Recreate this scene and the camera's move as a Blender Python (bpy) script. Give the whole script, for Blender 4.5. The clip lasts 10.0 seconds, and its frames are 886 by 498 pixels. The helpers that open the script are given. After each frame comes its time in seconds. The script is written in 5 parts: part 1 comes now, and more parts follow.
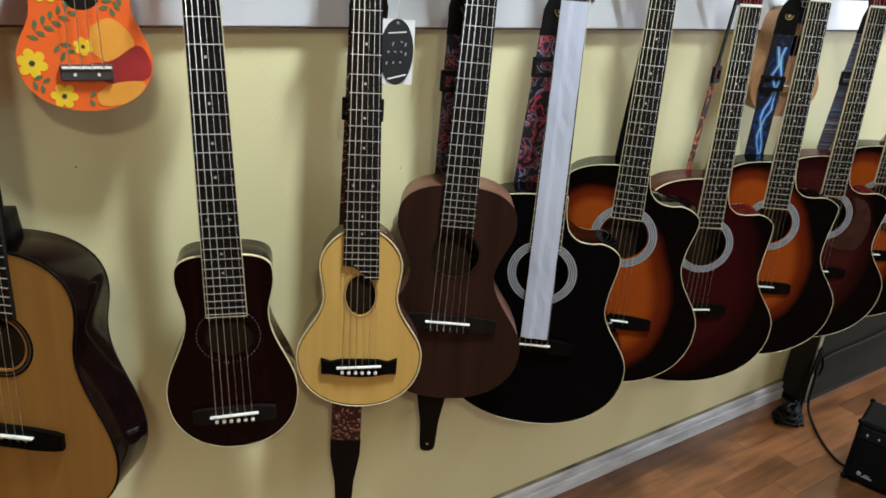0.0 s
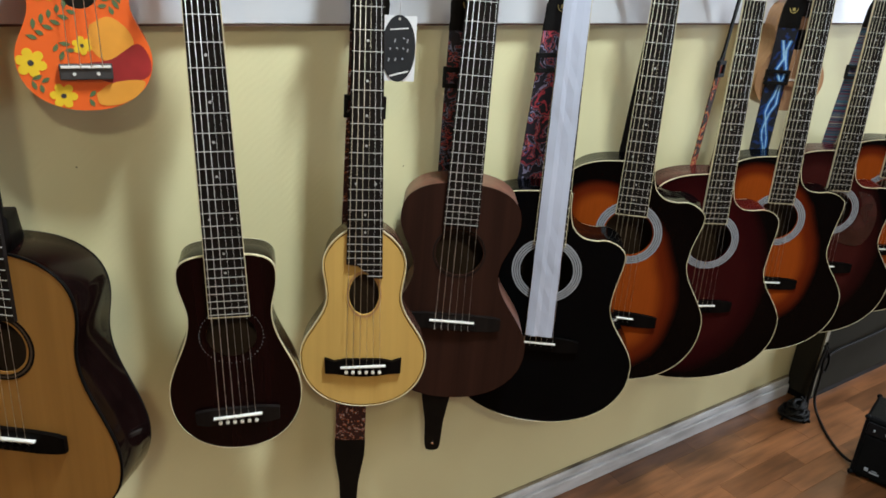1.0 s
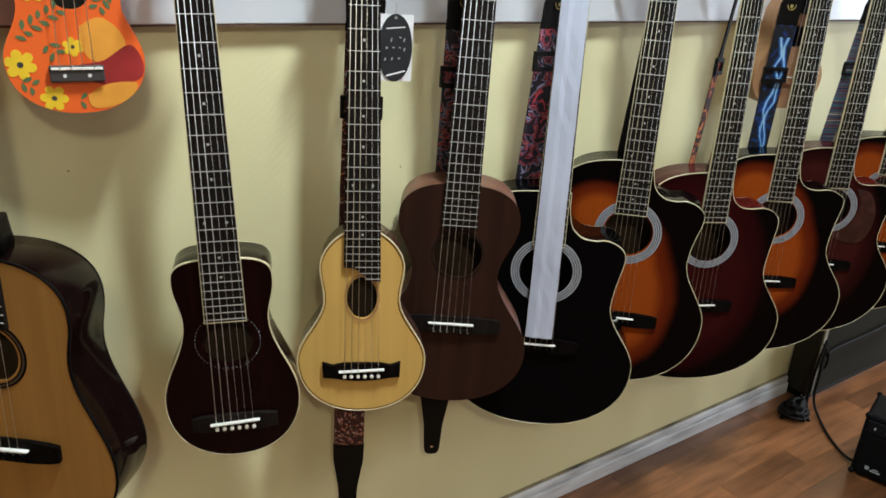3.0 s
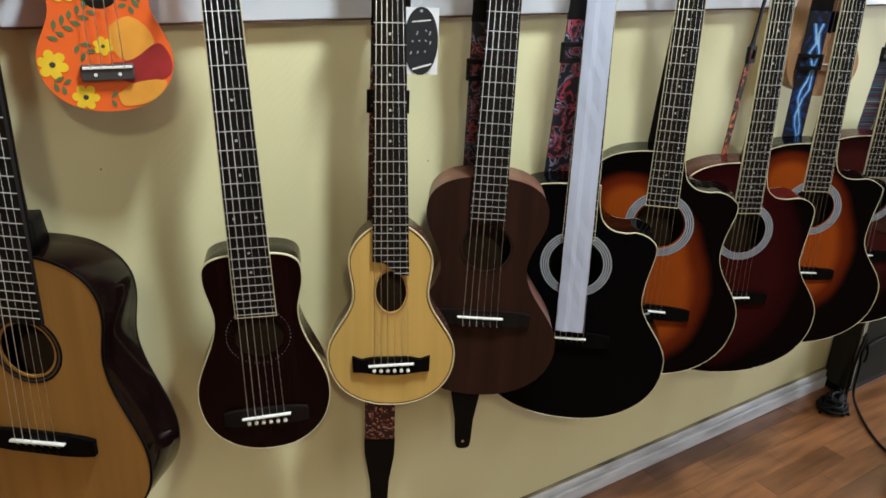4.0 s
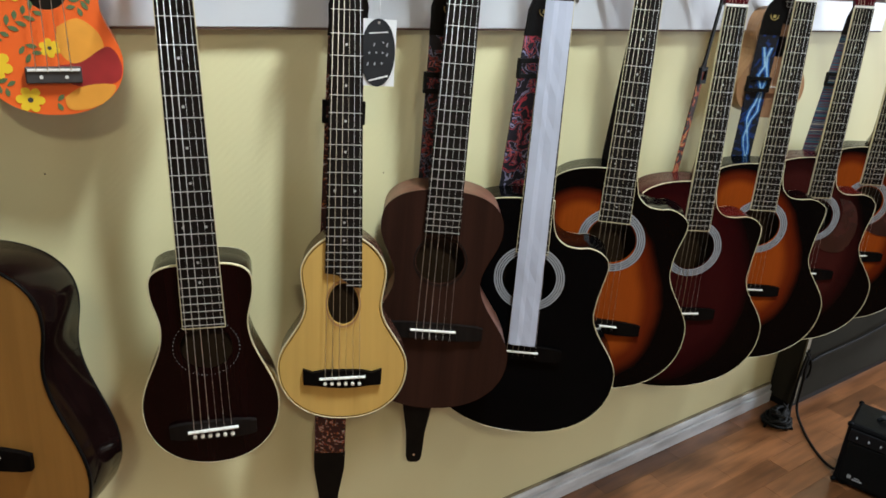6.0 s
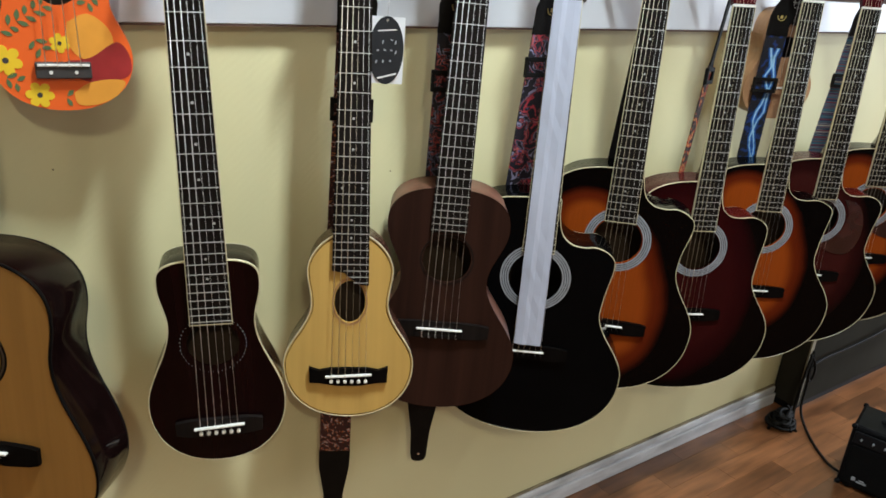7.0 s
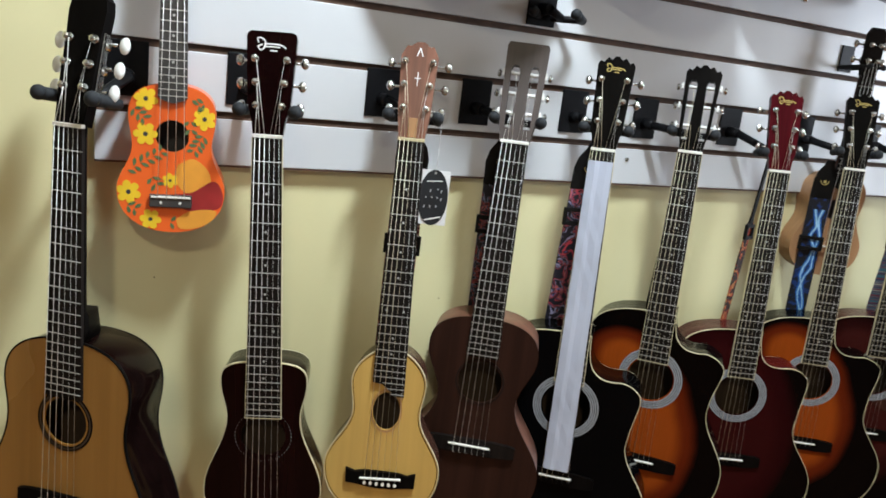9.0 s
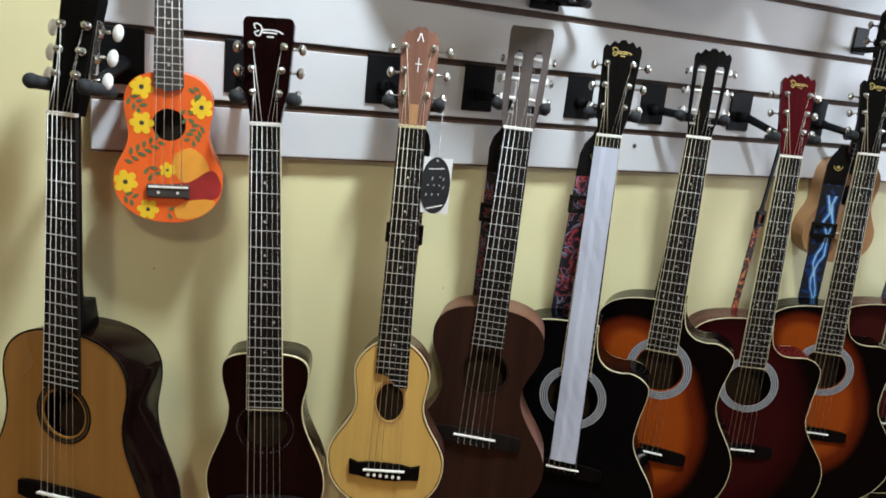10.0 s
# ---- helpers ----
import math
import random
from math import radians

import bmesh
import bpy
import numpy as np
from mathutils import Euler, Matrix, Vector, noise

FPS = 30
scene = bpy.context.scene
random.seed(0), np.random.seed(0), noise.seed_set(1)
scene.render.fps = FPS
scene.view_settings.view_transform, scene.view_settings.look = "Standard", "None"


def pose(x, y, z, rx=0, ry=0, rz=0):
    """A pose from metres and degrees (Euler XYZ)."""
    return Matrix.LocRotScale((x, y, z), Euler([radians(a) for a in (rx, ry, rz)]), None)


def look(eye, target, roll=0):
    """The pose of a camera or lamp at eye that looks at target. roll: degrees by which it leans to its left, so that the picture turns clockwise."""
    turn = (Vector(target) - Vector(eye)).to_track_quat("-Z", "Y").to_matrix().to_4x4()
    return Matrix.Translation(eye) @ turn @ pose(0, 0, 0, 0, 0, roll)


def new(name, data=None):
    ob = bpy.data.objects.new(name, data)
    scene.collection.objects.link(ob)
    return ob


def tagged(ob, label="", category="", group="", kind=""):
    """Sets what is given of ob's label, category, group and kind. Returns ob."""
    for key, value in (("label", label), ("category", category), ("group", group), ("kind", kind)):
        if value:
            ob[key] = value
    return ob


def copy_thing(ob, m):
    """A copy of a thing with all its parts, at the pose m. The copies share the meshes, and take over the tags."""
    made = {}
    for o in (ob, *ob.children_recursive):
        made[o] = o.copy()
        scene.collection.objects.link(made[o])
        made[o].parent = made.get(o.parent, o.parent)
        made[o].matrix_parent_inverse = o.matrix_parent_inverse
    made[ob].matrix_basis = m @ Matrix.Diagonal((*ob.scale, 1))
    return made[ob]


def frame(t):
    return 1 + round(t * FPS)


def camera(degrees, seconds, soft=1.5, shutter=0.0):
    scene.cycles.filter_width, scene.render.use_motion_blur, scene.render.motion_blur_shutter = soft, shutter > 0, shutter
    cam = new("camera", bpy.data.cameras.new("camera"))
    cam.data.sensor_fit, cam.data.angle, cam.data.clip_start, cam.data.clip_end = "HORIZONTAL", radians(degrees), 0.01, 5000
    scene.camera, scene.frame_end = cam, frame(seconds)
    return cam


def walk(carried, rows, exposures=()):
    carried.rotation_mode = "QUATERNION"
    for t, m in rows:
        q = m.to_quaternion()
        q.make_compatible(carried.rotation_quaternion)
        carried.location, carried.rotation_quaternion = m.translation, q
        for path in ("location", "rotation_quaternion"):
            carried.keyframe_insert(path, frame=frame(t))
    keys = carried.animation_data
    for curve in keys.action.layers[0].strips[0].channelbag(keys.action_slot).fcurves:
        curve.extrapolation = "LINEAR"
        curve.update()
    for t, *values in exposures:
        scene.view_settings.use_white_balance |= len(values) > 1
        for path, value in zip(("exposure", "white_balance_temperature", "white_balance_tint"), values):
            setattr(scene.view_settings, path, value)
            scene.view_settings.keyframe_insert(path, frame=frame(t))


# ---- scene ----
cam = camera(59.6, 10.0, 1.65, 0.9)

PATH = [
    (0, (1.249, -1.129, 1.317), (2.336, 0.372, 0.566), 4.9),
    (0.5, (1.25, -1.127, 1.317), (2.335, 0.376, 0.566), 4.7),
    (1, (1.253, -1.12, 1.314), (2.334, 0.383, 0.556), 4.4),
    (1.5, (1.253, -1.112, 1.312), (2.335, 0.391, 0.556), 4.2),
    (2, (1.256, -1.106, 1.31), (2.339, 0.395, 0.551), 4.3),
    (3.5, (1.258, -1.104, 1.308), (2.352, 0.391, 0.557), 3.9),
    (4, (1.262, -1.106, 1.304), (2.285, 0.432, 0.536), 2.5),
    (4.5, (1.264, -1.105, 1.307), (2.288, 0.431, 0.536), 2.5),
    (5, (1.266, -1.107, 1.307), (2.359, 0.392, 0.559), 3.7),
    (5.5, (1.267, -1.105, 1.307), (2.386, 0.38, 0.57), 4.5),
    (7, (1.26, -1.1, 1.3), (2.379, 0.387, 0.568), 5.0),
    (7.5, (1.241, -1.094, 1.302), (2.336, 0.411, 0.569), 4.1),
    (8, (1.249, -1.129, 1.323), (2.364, 0.372, 0.612), 6.5),
    (8.2, (1.243, -1.163, 1.341), (2.334, 0.396, 0.727), 6.9),
    (8.3, (1.253, -1.183, 1.353), (2.309, 0.409, 0.762), 7.8),
    (8.5, (1.256, -1.235, 1.357), (2.273, 0.407, 0.835), 8.4),
    (8.7, (1.26, -1.261, 1.36), (2.218, 0.426, 0.876), 7.6),
    (9, (1.271, -1.287, 1.367), (2.185, 0.433, 0.911), 6.8),
    (9.5, (1.288, -1.286, 1.364), (2.167, 0.45, 0.904), 6.2),
    (10, (1.296, -1.278, 1.36), (2.179, 0.451, 0.879), 6.2),
]
walk(cam, [(t, look(eye, target, roll)) for t, eye, target, roll in PATH])

# ---- light: unseen fluorescent ceiling fittings in two rows; the warm rear row is added fill ----
world = bpy.data.worlds.new("world")
scene.world = world
world.use_nodes = True
world.node_tree.nodes["Background"].inputs[0].default_value = (1.0, 0.88, 0.64, 1)
world.node_tree.nodes["Background"].inputs[1].default_value = 0.02
COOL, WARM_FILL = (0.87, 1.0, 1.08), (1.0, 0.93, 0.72)
LAMPS = [((1.86, -0.86, 2.72), 60, COOL), ((4.7, -1.00, 2.72), 30, COOL), ((0.6, -2.80, 2.72), 38, WARM_FILL), ((3.4, -2.90, 2.72), 8, WARM_FILL)]
for place, power, tone in LAMPS:
    lamp = bpy.data.lights.new("unseen_ceiling_light", "AREA")
    lamp.shape, lamp.size, lamp.size_y = "RECTANGLE", 0.15, 0.36
    lamp.energy, lamp.color = power, tone
    new("unseen_ceiling_light", lamp).matrix_basis = pose(*place)
# daylight-coloured area light at an added window, brightens the row's right end
day = bpy.data.lights.new("added_daylight", "AREA")
day.shape, day.size, day.size_y = "RECTANGLE", 0.9, 1.3
day.energy, day.color = 84, (0.90, 1.0, 1.15)
new("added_daylight", day).matrix_basis = look((6.18, -1.8, 1.5), (3.0, -1.2, 1.0))


# ---- materials ----
def material(name, base, rough=0.5, metal=0.0, scale=(8, 8, 8), vary=0.2, bump=0.0, coat=0.0, stain=0.0, fine=90.0, spec=0.5):
    m = bpy.data.materials.new(name)
    m.use_nodes = True
    n, l = m.node_tree.nodes, m.node_tree.links
    b = n["Principled BSDF"]
    b.inputs["Roughness"].default_value, b.inputs["Metallic"].default_value = rough, metal
    b.inputs["Coat Weight"].default_value, b.inputs["Coat Roughness"].default_value = coat, 0.06
    b.inputs["Specular IOR Level"].default_value = spec
    co = n.new("ShaderNodeTexCoord")
    mp = n.new("ShaderNodeMapping")
    mp.inputs["Scale"].default_value = scale
    l.new(co.outputs["Object"], mp.inputs[0])
    no = n.new("ShaderNodeTexNoise")
    no.inputs["Scale"].default_value, no.inputs["Detail"].default_value = 1.0, 6
    l.new(mp.outputs[0], no.inputs["Vector"])
    rp = n.new("ShaderNodeValToRGB")
    rp.color_ramp.elements[0].position, rp.color_ramp.elements[1].position = 0.3, 0.7
    rp.color_ramp.elements[0].color = (*[c * (1 - vary) for c in base], 1)
    rp.color_ramp.elements[1].color = (*[min(1, c * (1 + vary)) for c in base], 1)
    l.new(no.outputs["Fac"], rp.inputs[0])
    big = n.new("ShaderNodeTexNoise")
    big.inputs["Scale"].default_value, big.inputs["Detail"].default_value = 2.3, 3
    l.new(co.outputs["Object"], big.inputs["Vector"])
    mx = n.new("ShaderNodeMix")
    mx.data_type, mx.blend_type = "RGBA", "MULTIPLY"
    mx.inputs[0].default_value = stain
    l.new(rp.outputs[0], mx.inputs[6])
    l.new(big.outputs["Fac"], mx.inputs[7])
    l.new(mx.outputs[2], b.inputs["Base Color"])
    rr = n.new("ShaderNodeMapRange")
    rr.inputs[3].default_value, rr.inputs[4].default_value = max(0.02, rough - 0.06), min(1, rough + 0.06)
    l.new(big.outputs["Fac"], rr.inputs[0])
    l.new(rr.outputs[0], b.inputs["Roughness"])
    if bump:
        fn = n.new("ShaderNodeTexNoise")
        fn.inputs["Scale"].default_value, fn.inputs["Detail"].default_value = fine, 4
        l.new(co.outputs["Object"], fn.inputs["Vector"])
        bp = n.new("ShaderNodeBump")
        bp.inputs["Strength"].default_value, bp.inputs["Distance"].default_value = bump, 0.002
        l.new(fn.outputs["Fac"], bp.inputs["Height"])
        l.new(bp.outputs[0], b.inputs["Normal"])
    return m


def wood(name, base, rough=0.35, vary=0.25, coat=0.0, spec=0.4):
    """Wood with its grain along the local z."""
    return material(name, base, rough, 0, (70, 70, 2.2), vary, 0.04, coat, 0.25, 90.0, spec)


def wallpaper():
    """Cream vinyl wallpaper with slanting wavy ribs pressed into it."""
    m = material("wallpaper", (0.68, 0.63, 0.36), 0.62, 0, (1.6, 1.6, 1.6), 0.05, 0.0, 0, 0.12)
    n, l = m.node_tree.nodes, m.node_tree.links
    co = n.new("ShaderNodeTexCoord")
    mp = n.new("ShaderNodeMapping")
    mp.inputs["Rotation"].default_value = (0, radians(38), 0)
    l.new(co.outputs["Object"], mp.inputs[0])
    wv = n.new("ShaderNodeTexWave")
    wv.bands_direction = "Z"
    wv.inputs["Scale"].default_value, wv.inputs["Distortion"].default_value = 30, 5
    wv.inputs["Detail"].default_value, wv.inputs["Detail Scale"].default_value = 2, 0.9
    l.new(mp.outputs[0], wv.inputs["Vector"])
    fn = n.new("ShaderNodeTexNoise")
    fn.inputs["Scale"].default_value, fn.inputs["Detail"].default_value = 260, 3
    l.new(co.outputs["Object"], fn.inputs["Vector"])
    ad = n.new("ShaderNodeMath")
    ad.operation = "MULTIPLY_ADD"
    ad.inputs[1].default_value = 0.35
    l.new(fn.outputs["Fac"], ad.inputs[0])
    l.new(wv.outputs["Fac"], ad.inputs[2])
    bp = n.new("ShaderNodeBump")
    bp.inputs["Strength"].default_value, bp.inputs["Distance"].default_value = 0.08, 0.0013
    l.new(ad.outputs[0], bp.inputs["Height"])
    l.new(bp.outputs[0], n["Principled BSDF"].inputs["Normal"])
    return m


def sunburst(name, centre, rim, edge, low=(-0.022, 0.605), high=(-0.060, 0.440), grow=1.0):
    """Lacquer that fades from a bright middle to a dark edge, round the two bouts."""
    m = bpy.data.materials.new(name)
    m.use_nodes = True
    n, l = m.node_tree.nodes, m.node_tree.links
    b = n["Principled BSDF"]
    b.inputs["Roughness"].default_value = 0.16
    b.inputs["Specular IOR Level"].default_value = 0.07
    co = n.new("ShaderNodeTexCoord")
    dist = []
    for (u, v), (a, c), dim in ((low, (0.152, 0.205), 0.0), ((-0.030, 0.520), (0.140, 0.150), 0.08), (high, (0.135, 0.120), 0.30)):
        mp = n.new("ShaderNodeMapping")
        a, c = a * grow, c * grow
        mp.inputs["Location"].default_value = (-u / a, 0, v / c)
        mp.inputs["Scale"].default_value = (1 / a, 0, 1 / c)
        l.new(co.outputs["Object"], mp.inputs[0])
        ln = n.new("ShaderNodeVectorMath")
        ln.operation = "LENGTH"
        l.new(mp.outputs[0], ln.inputs[0])
        dimmer = n.new("ShaderNodeMath")
        dimmer.inputs[1].default_value = dim
        l.new(ln.outputs["Value"], dimmer.inputs[0])
        dist.append(dimmer.outputs[0])
    for other in dist[1:]:
        sm = n.new("ShaderNodeMath")
        sm.operation = "SMOOTH_MIN"
        sm.inputs[2].default_value = 0.22
        l.new(dist[0], sm.inputs[0]), l.new(other, sm.inputs[1])
        dist[0] = sm.outputs[0]
    no = n.new("ShaderNodeTexNoise")
    no.inputs["Scale"].default_value = 9
    l.new(co.outputs["Object"], no.inputs["Vector"])
    ad = n.new("ShaderNodeMath")
    ad.operation = "MULTIPLY_ADD"
    ad.inputs[1].default_value = 0.12
    l.new(no.outputs["Fac"], ad.inputs[0]), l.new(sm.outputs[0], ad.inputs[2])
    rp = n.new("ShaderNodeValToRGB")
    e = rp.color_ramp.elements
    e[0].position, e[0].color = 0.62, (*centre, 1)
    e[1].position, e[1].color = 1.0, (*edge, 1)
    mid = e.new(0.82)
    mid.color = (*rim, 1)
    rp.color_ramp.interpolation = "EASE"
    l.new(ad.outputs[0], rp.inputs[0])
    grain = n.new("ShaderNodeTexNoise")
    gm = n.new("ShaderNodeMapping")
    gm.inputs["Scale"].default_value = (120, 1, 2)
    grain.inputs["Detail"].default_value = 4
    l.new(co.outputs["Object"], gm.inputs[0]), l.new(gm.outputs[0], grain.inputs["Vector"])
    gr = n.new("ShaderNodeMapRange")
    gr.inputs[3].default_value, gr.inputs[4].default_value = 0.75, 1.2
    l.new(grain.outputs["Fac"], gr.inputs[0])
    mx = n.new("ShaderNodeMix")
    mx.data_type, mx.blend_type = "RGBA", "MULTIPLY"
    mx.inputs[0].default_value = 1
    l.new(rp.outputs[0], mx.inputs[6]), l.new(gr.outputs[0], mx.inputs[7])
    l.new(mx.outputs[2], b.inputs["Base Color"])
    return m


def woven(name, ground, colours, scale, stripes=False, curls=False):
    """Strap webbing: motifs of several colours on a dark ground, or cross stripes."""
    m = bpy.data.materials.new(name)
    m.use_nodes = True
    n, l = m.node_tree.nodes, m.node_tree.links
    b = n["Principled BSDF"]
    b.inputs["Roughness"].default_value = 0.75
    co = n.new("ShaderNodeTexCoord")
    rp = n.new("ShaderNodeValToRGB")
    rp.color_ramp.interpolation = "CONSTANT"
    e = rp.color_ramp.elements
    e[0].color, e[1].color, e[1].position = (*ground, 1), (*colours[0], 1), 0.5
    if stripes:
        mp = n.new("ShaderNodeMapping")
        mp.inputs["Scale"].default_value = (0.6, 0, scale)
        l.new(co.outputs["Object"], mp.inputs[0])
        no = n.new("ShaderNodeTexNoise")
        no.inputs["Scale"].default_value, no.inputs["Detail"].default_value = 1, 2
        l.new(mp.outputs[0], no.inputs["Vector"])
        src = no.outputs["Fac"]
        stops = [0.36 + 0.05 * i for i in range(len(colours))]
    else:
        no = n.new("ShaderNodeTexNoise")
        no.inputs["Scale"].default_value, no.inputs["Distortion"].default_value = scale, 2.5
        l.new(co.outputs["Object"], no.inputs["Vector"])
        src = no.outputs["Fac"]
        stops = [0.53 + 0.045 * i for i in range(len(colours))]
    if curls:
        # thin contour lines wind into scrolls on the dark ground
        no.inputs["Distortion"].default_value, no.inputs["Detail"].default_value = 0.9, 1.0
        stops = [0.36 + 0.072 * i for i in range(len(colours))]
        for p in stops:
            e.new(p + 0.030).color = (*ground, 1)
    e[1].position = stops[0]
    for p, c in zip(stops[1:], colours[1:]):
        e.new(p).color = (*c, 1)
    l.new(src, rp.inputs[0])
    l.new(rp.outputs[0], b.inputs["Base Color"])
    wv = n.new("ShaderNodeTexWave")
    wv.inputs["Scale"].default_value = 300
    l.new(co.outputs["Object"], wv.inputs["Vector"])
    bp = n.new("ShaderNodeBump")
    bp.inputs["Strength"].default_value, bp.inputs["Distance"].default_value = 0.3, 0.0006
    l.new(wv.outputs["Fac"], bp.inputs["Height"])
    l.new(bp.outputs[0], b.inputs["Normal"])
    return m


def planks(name):
    """Reddish brown laminate whose tone changes from board to board."""
    m = material(name, (0.27, 0.108, 0.042), 0.34, 0, (6, 48, 30), 0.34, 0.03, 0.12, 0.75)
    n, l = m.node_tree.nodes, m.node_tree.links
    b = n["Principled BSDF"]
    where = n.new("ShaderNodeNewGeometry")
    ends = [k.to_socket for k in l if k.from_node.type == "TEX_COORD"]
    for socket in ends:
        l.new(where.outputs["Position"], socket)
    old = b.inputs["Base Color"].links[0].from_socket
    info = n.new("ShaderNodeObjectInfo")
    hs = n.new("ShaderNodeHueSaturation")
    mr = n.new("ShaderNodeMapRange")
    mr.inputs[3].default_value, mr.inputs[4].default_value = 0.68, 1.34
    l.new(info.outputs["Random"], mr.inputs[0])
    l.new(mr.outputs[0], hs.inputs["Value"])
    l.new(old, hs.inputs["Color"])
    l.new(hs.outputs[0], b.inputs["Base Color"])
    return m


M_TUBE = bpy.data.materials.new("lit_tube")
M_TUBE.use_nodes = True
M_TUBE.node_tree.nodes["Principled BSDF"].inputs["Emission Color"].default_value = (0.9, 1.0, 1.0, 1)
M_TUBE.node_tree.nodes["Principled BSDF"].inputs["Emission Strength"].default_value = 4.0
M_WALL = wallpaper()
M_PLASTER = material("painted_plaster", (0.22, 0.21, 0.19), 0.7, 0, (3, 3, 3), 0.06, 0.1)
M_CEIL = material("ceiling_white", (0.8, 0.8, 0.78), 0.8, 0, (4, 4, 4), 0.04, 0.1)
M_SLAT = material("white_melamine", (0.57, 0.58, 0.60), 0.32, 0, (5, 5, 5), 0.03, 0.02, 0, 0.08)
M_MDF = material("brown_board_core", (0.095, 0.052, 0.034), 0.8, 0, (40, 40, 40), 0.3, 0.1)
M_SKIRT = material("scuffed_white_skirting", (0.60, 0.61, 0.63), 0.45, 0, (7, 40, 34), 0.30, 0.1, 0, 0.25)
M_PLANK = planks("laminate")
M_BLACKPAINT = material("black_powder_coat", (0.007, 0.007, 0.008), 0.42, 0, (40, 40, 40), 0.2, 0.1, 0, 0, 90, 0.08)
M_RUBBER = material("black_foam_rubber", (0.013, 0.015, 0.018), 0.7, 0, (60, 60, 60), 0.25, 0.3, 0, 0, 300, 0.3)
M_CHROME = material("chrome", (0.62, 0.62, 0.60), 0.16, 1.0, (30, 30, 30), 0.06)
M_STEEL = material("fret_nickel", (0.55, 0.54, 0.50), 0.36, 0.4, (90, 90, 90), 0.1)
M_STRING = material("string_bronze", (0.64, 0.57, 0.42), 0.45, 0.35, (300, 300, 300), 0.15)
M_NYLON = material("string_silver", (0.78, 0.77, 0.73), 0.42, 0.35, (200, 200, 200), 0.1)
M_BONE = material("white_plastic", (0.80, 0.79, 0.74), 0.3, 0, (60, 60, 60), 0.05)
M_CREAM = material("cream_binding", (0.58, 0.51, 0.32), 0.28, 0, (40, 40, 40), 0.08)
M_PEARL = material("pearl_button", (0.72, 0.72, 0.70), 0.2, 0, (50, 50, 50), 0.1, 0, 0.4)
M_DOT = material("dull_pearl_dot", (0.42, 0.42, 0.40), 0.3, 0, (50, 50, 50), 0.15)
M_ROSEWOOD = wood("rosewood", (0.010, 0.0075, 0.0065), 0.55, 0.4, 0, 0.08)
M_EBONY = wood("black_wood", (0.004, 0.0033, 0.003), 0.4, 0.3, 0, 0.03)
M_MAHOG = wood("open_pore_mahogany", (0.026, 0.0098, 0.0062), 0.5, 0.28, 0, 0.12)
M_MAHOGSIDE = wood("mahogany_sides", (0.155, 0.062, 0.038), 0.42, 0.3)
M_DARKRED = wood("dark_cherry_lacquer", (0.0062, 0.0012, 0.0014), 0.12, 0.35, 0, 0.10)
M_DARKSIDE = wood("dark_brown_lacquer", (0.0055, 0.0022, 0.0020), 0.10, 0.4, 0, 0.10)
M_HONEY = wood("honey_spruce", (0.33, 0.165, 0.042), 0.26, 0.10, 0.3)
M_SPRUCE = wood("pale_spruce", (0.60, 0.375, 0.105), 0.26, 0.07, 0.3)
M_BLACKLACQ = material("black_lacquer", (0.0018, 0.0018, 0.002), 0.1, 0, (6, 6, 6), 0.2, 0, 0, 0, 90, 0.035)
M_INSIDE = wood("darkened_bare_wood", (0.050, 0.030, 0.016), 0.7, 0.2)
M_NECKWOOD = wood("mahogany_neck", (0.07, 0.028, 0.018), 0.25, 0.3, 0.3)
M_BLONDE = wood("blonde_neck", (0.34, 0.17, 0.07), 0.4, 0.2)
M_ROSYFACE = wood("rosewood_face", (0.165, 0.064, 0.040), 0.36, 0.35)
M_GREYFACE = wood("grey_brown_face", (0.062, 0.047, 0.046), 0.42, 0.2)
M_REDFACE = wood("wine_red_face", (0.062, 0.005, 0.008), 0.22, 0.3, 0, 0.12)
M_RING = material("silver_rosette", (0.25, 0.265, 0.29), 0.3, 0, (60, 60, 60), 0.1)
M_GOLD = material("gold_ink", (0.55, 0.42, 0.14), 0.35, 0.3, (60, 60, 60), 0.1)
M_WHITEINK = material("white_ink", (0.75, 0.75, 0.75), 0.4, 0, (60, 60, 60), 0.05)
M_SLEEVE = material("white_foam_sleeve", (0.50, 0.54, 0.66), 0.55, 0, (14, 14, 5), 0.10, 0.35, 0, 0.15, 22)
M_LEATHER = material("black_leather", (0.006, 0.0055, 0.005), 0.55, 0, (50, 50, 50), 0.25, 0.3, 0, 0, 400, 0.12)
M_ORANGE = material("orange_paint", (0.86, 0.135, 0.022), 0.3, 0, (3, 3, 3), 0.08, 0, 0.3, 0.12)
M_YELLOW = material("yellow_print", (0.85, 0.56, 0.03), 0.35, 0, (30, 30, 30), 0.08, 0, 0.3)
M_GREEN = material("green_print", (0.10, 0.16, 0.07), 0.35, 0, (30, 30, 30), 0.15, 0, 0.3)
M_AMBER = material("amber_print", (0.78, 0.33, 0.045), 0.35, 0, (14, 14, 14), 0.15, 0, 0.3)
M_CRIMSON = material("crimson_print", (0.33, 0.025, 0.025), 0.35, 0, (20, 20, 20), 0.25, 0, 0.3)
M_CHARCOAL = material("charcoal_wood_and_shade", (0.045, 0.042, 0.042), 0.5, 0, (60, 60, 8), 0.2)
M_CARD = material("glossy_card", (0.022, 0.024, 0.028), 0.18, 0, (20, 20, 20), 0.2, 0, 0.3)
M_CARDWHITE = material("white_card", (0.75, 0.76, 0.78), 0.35, 0, (20, 20, 20), 0.05)
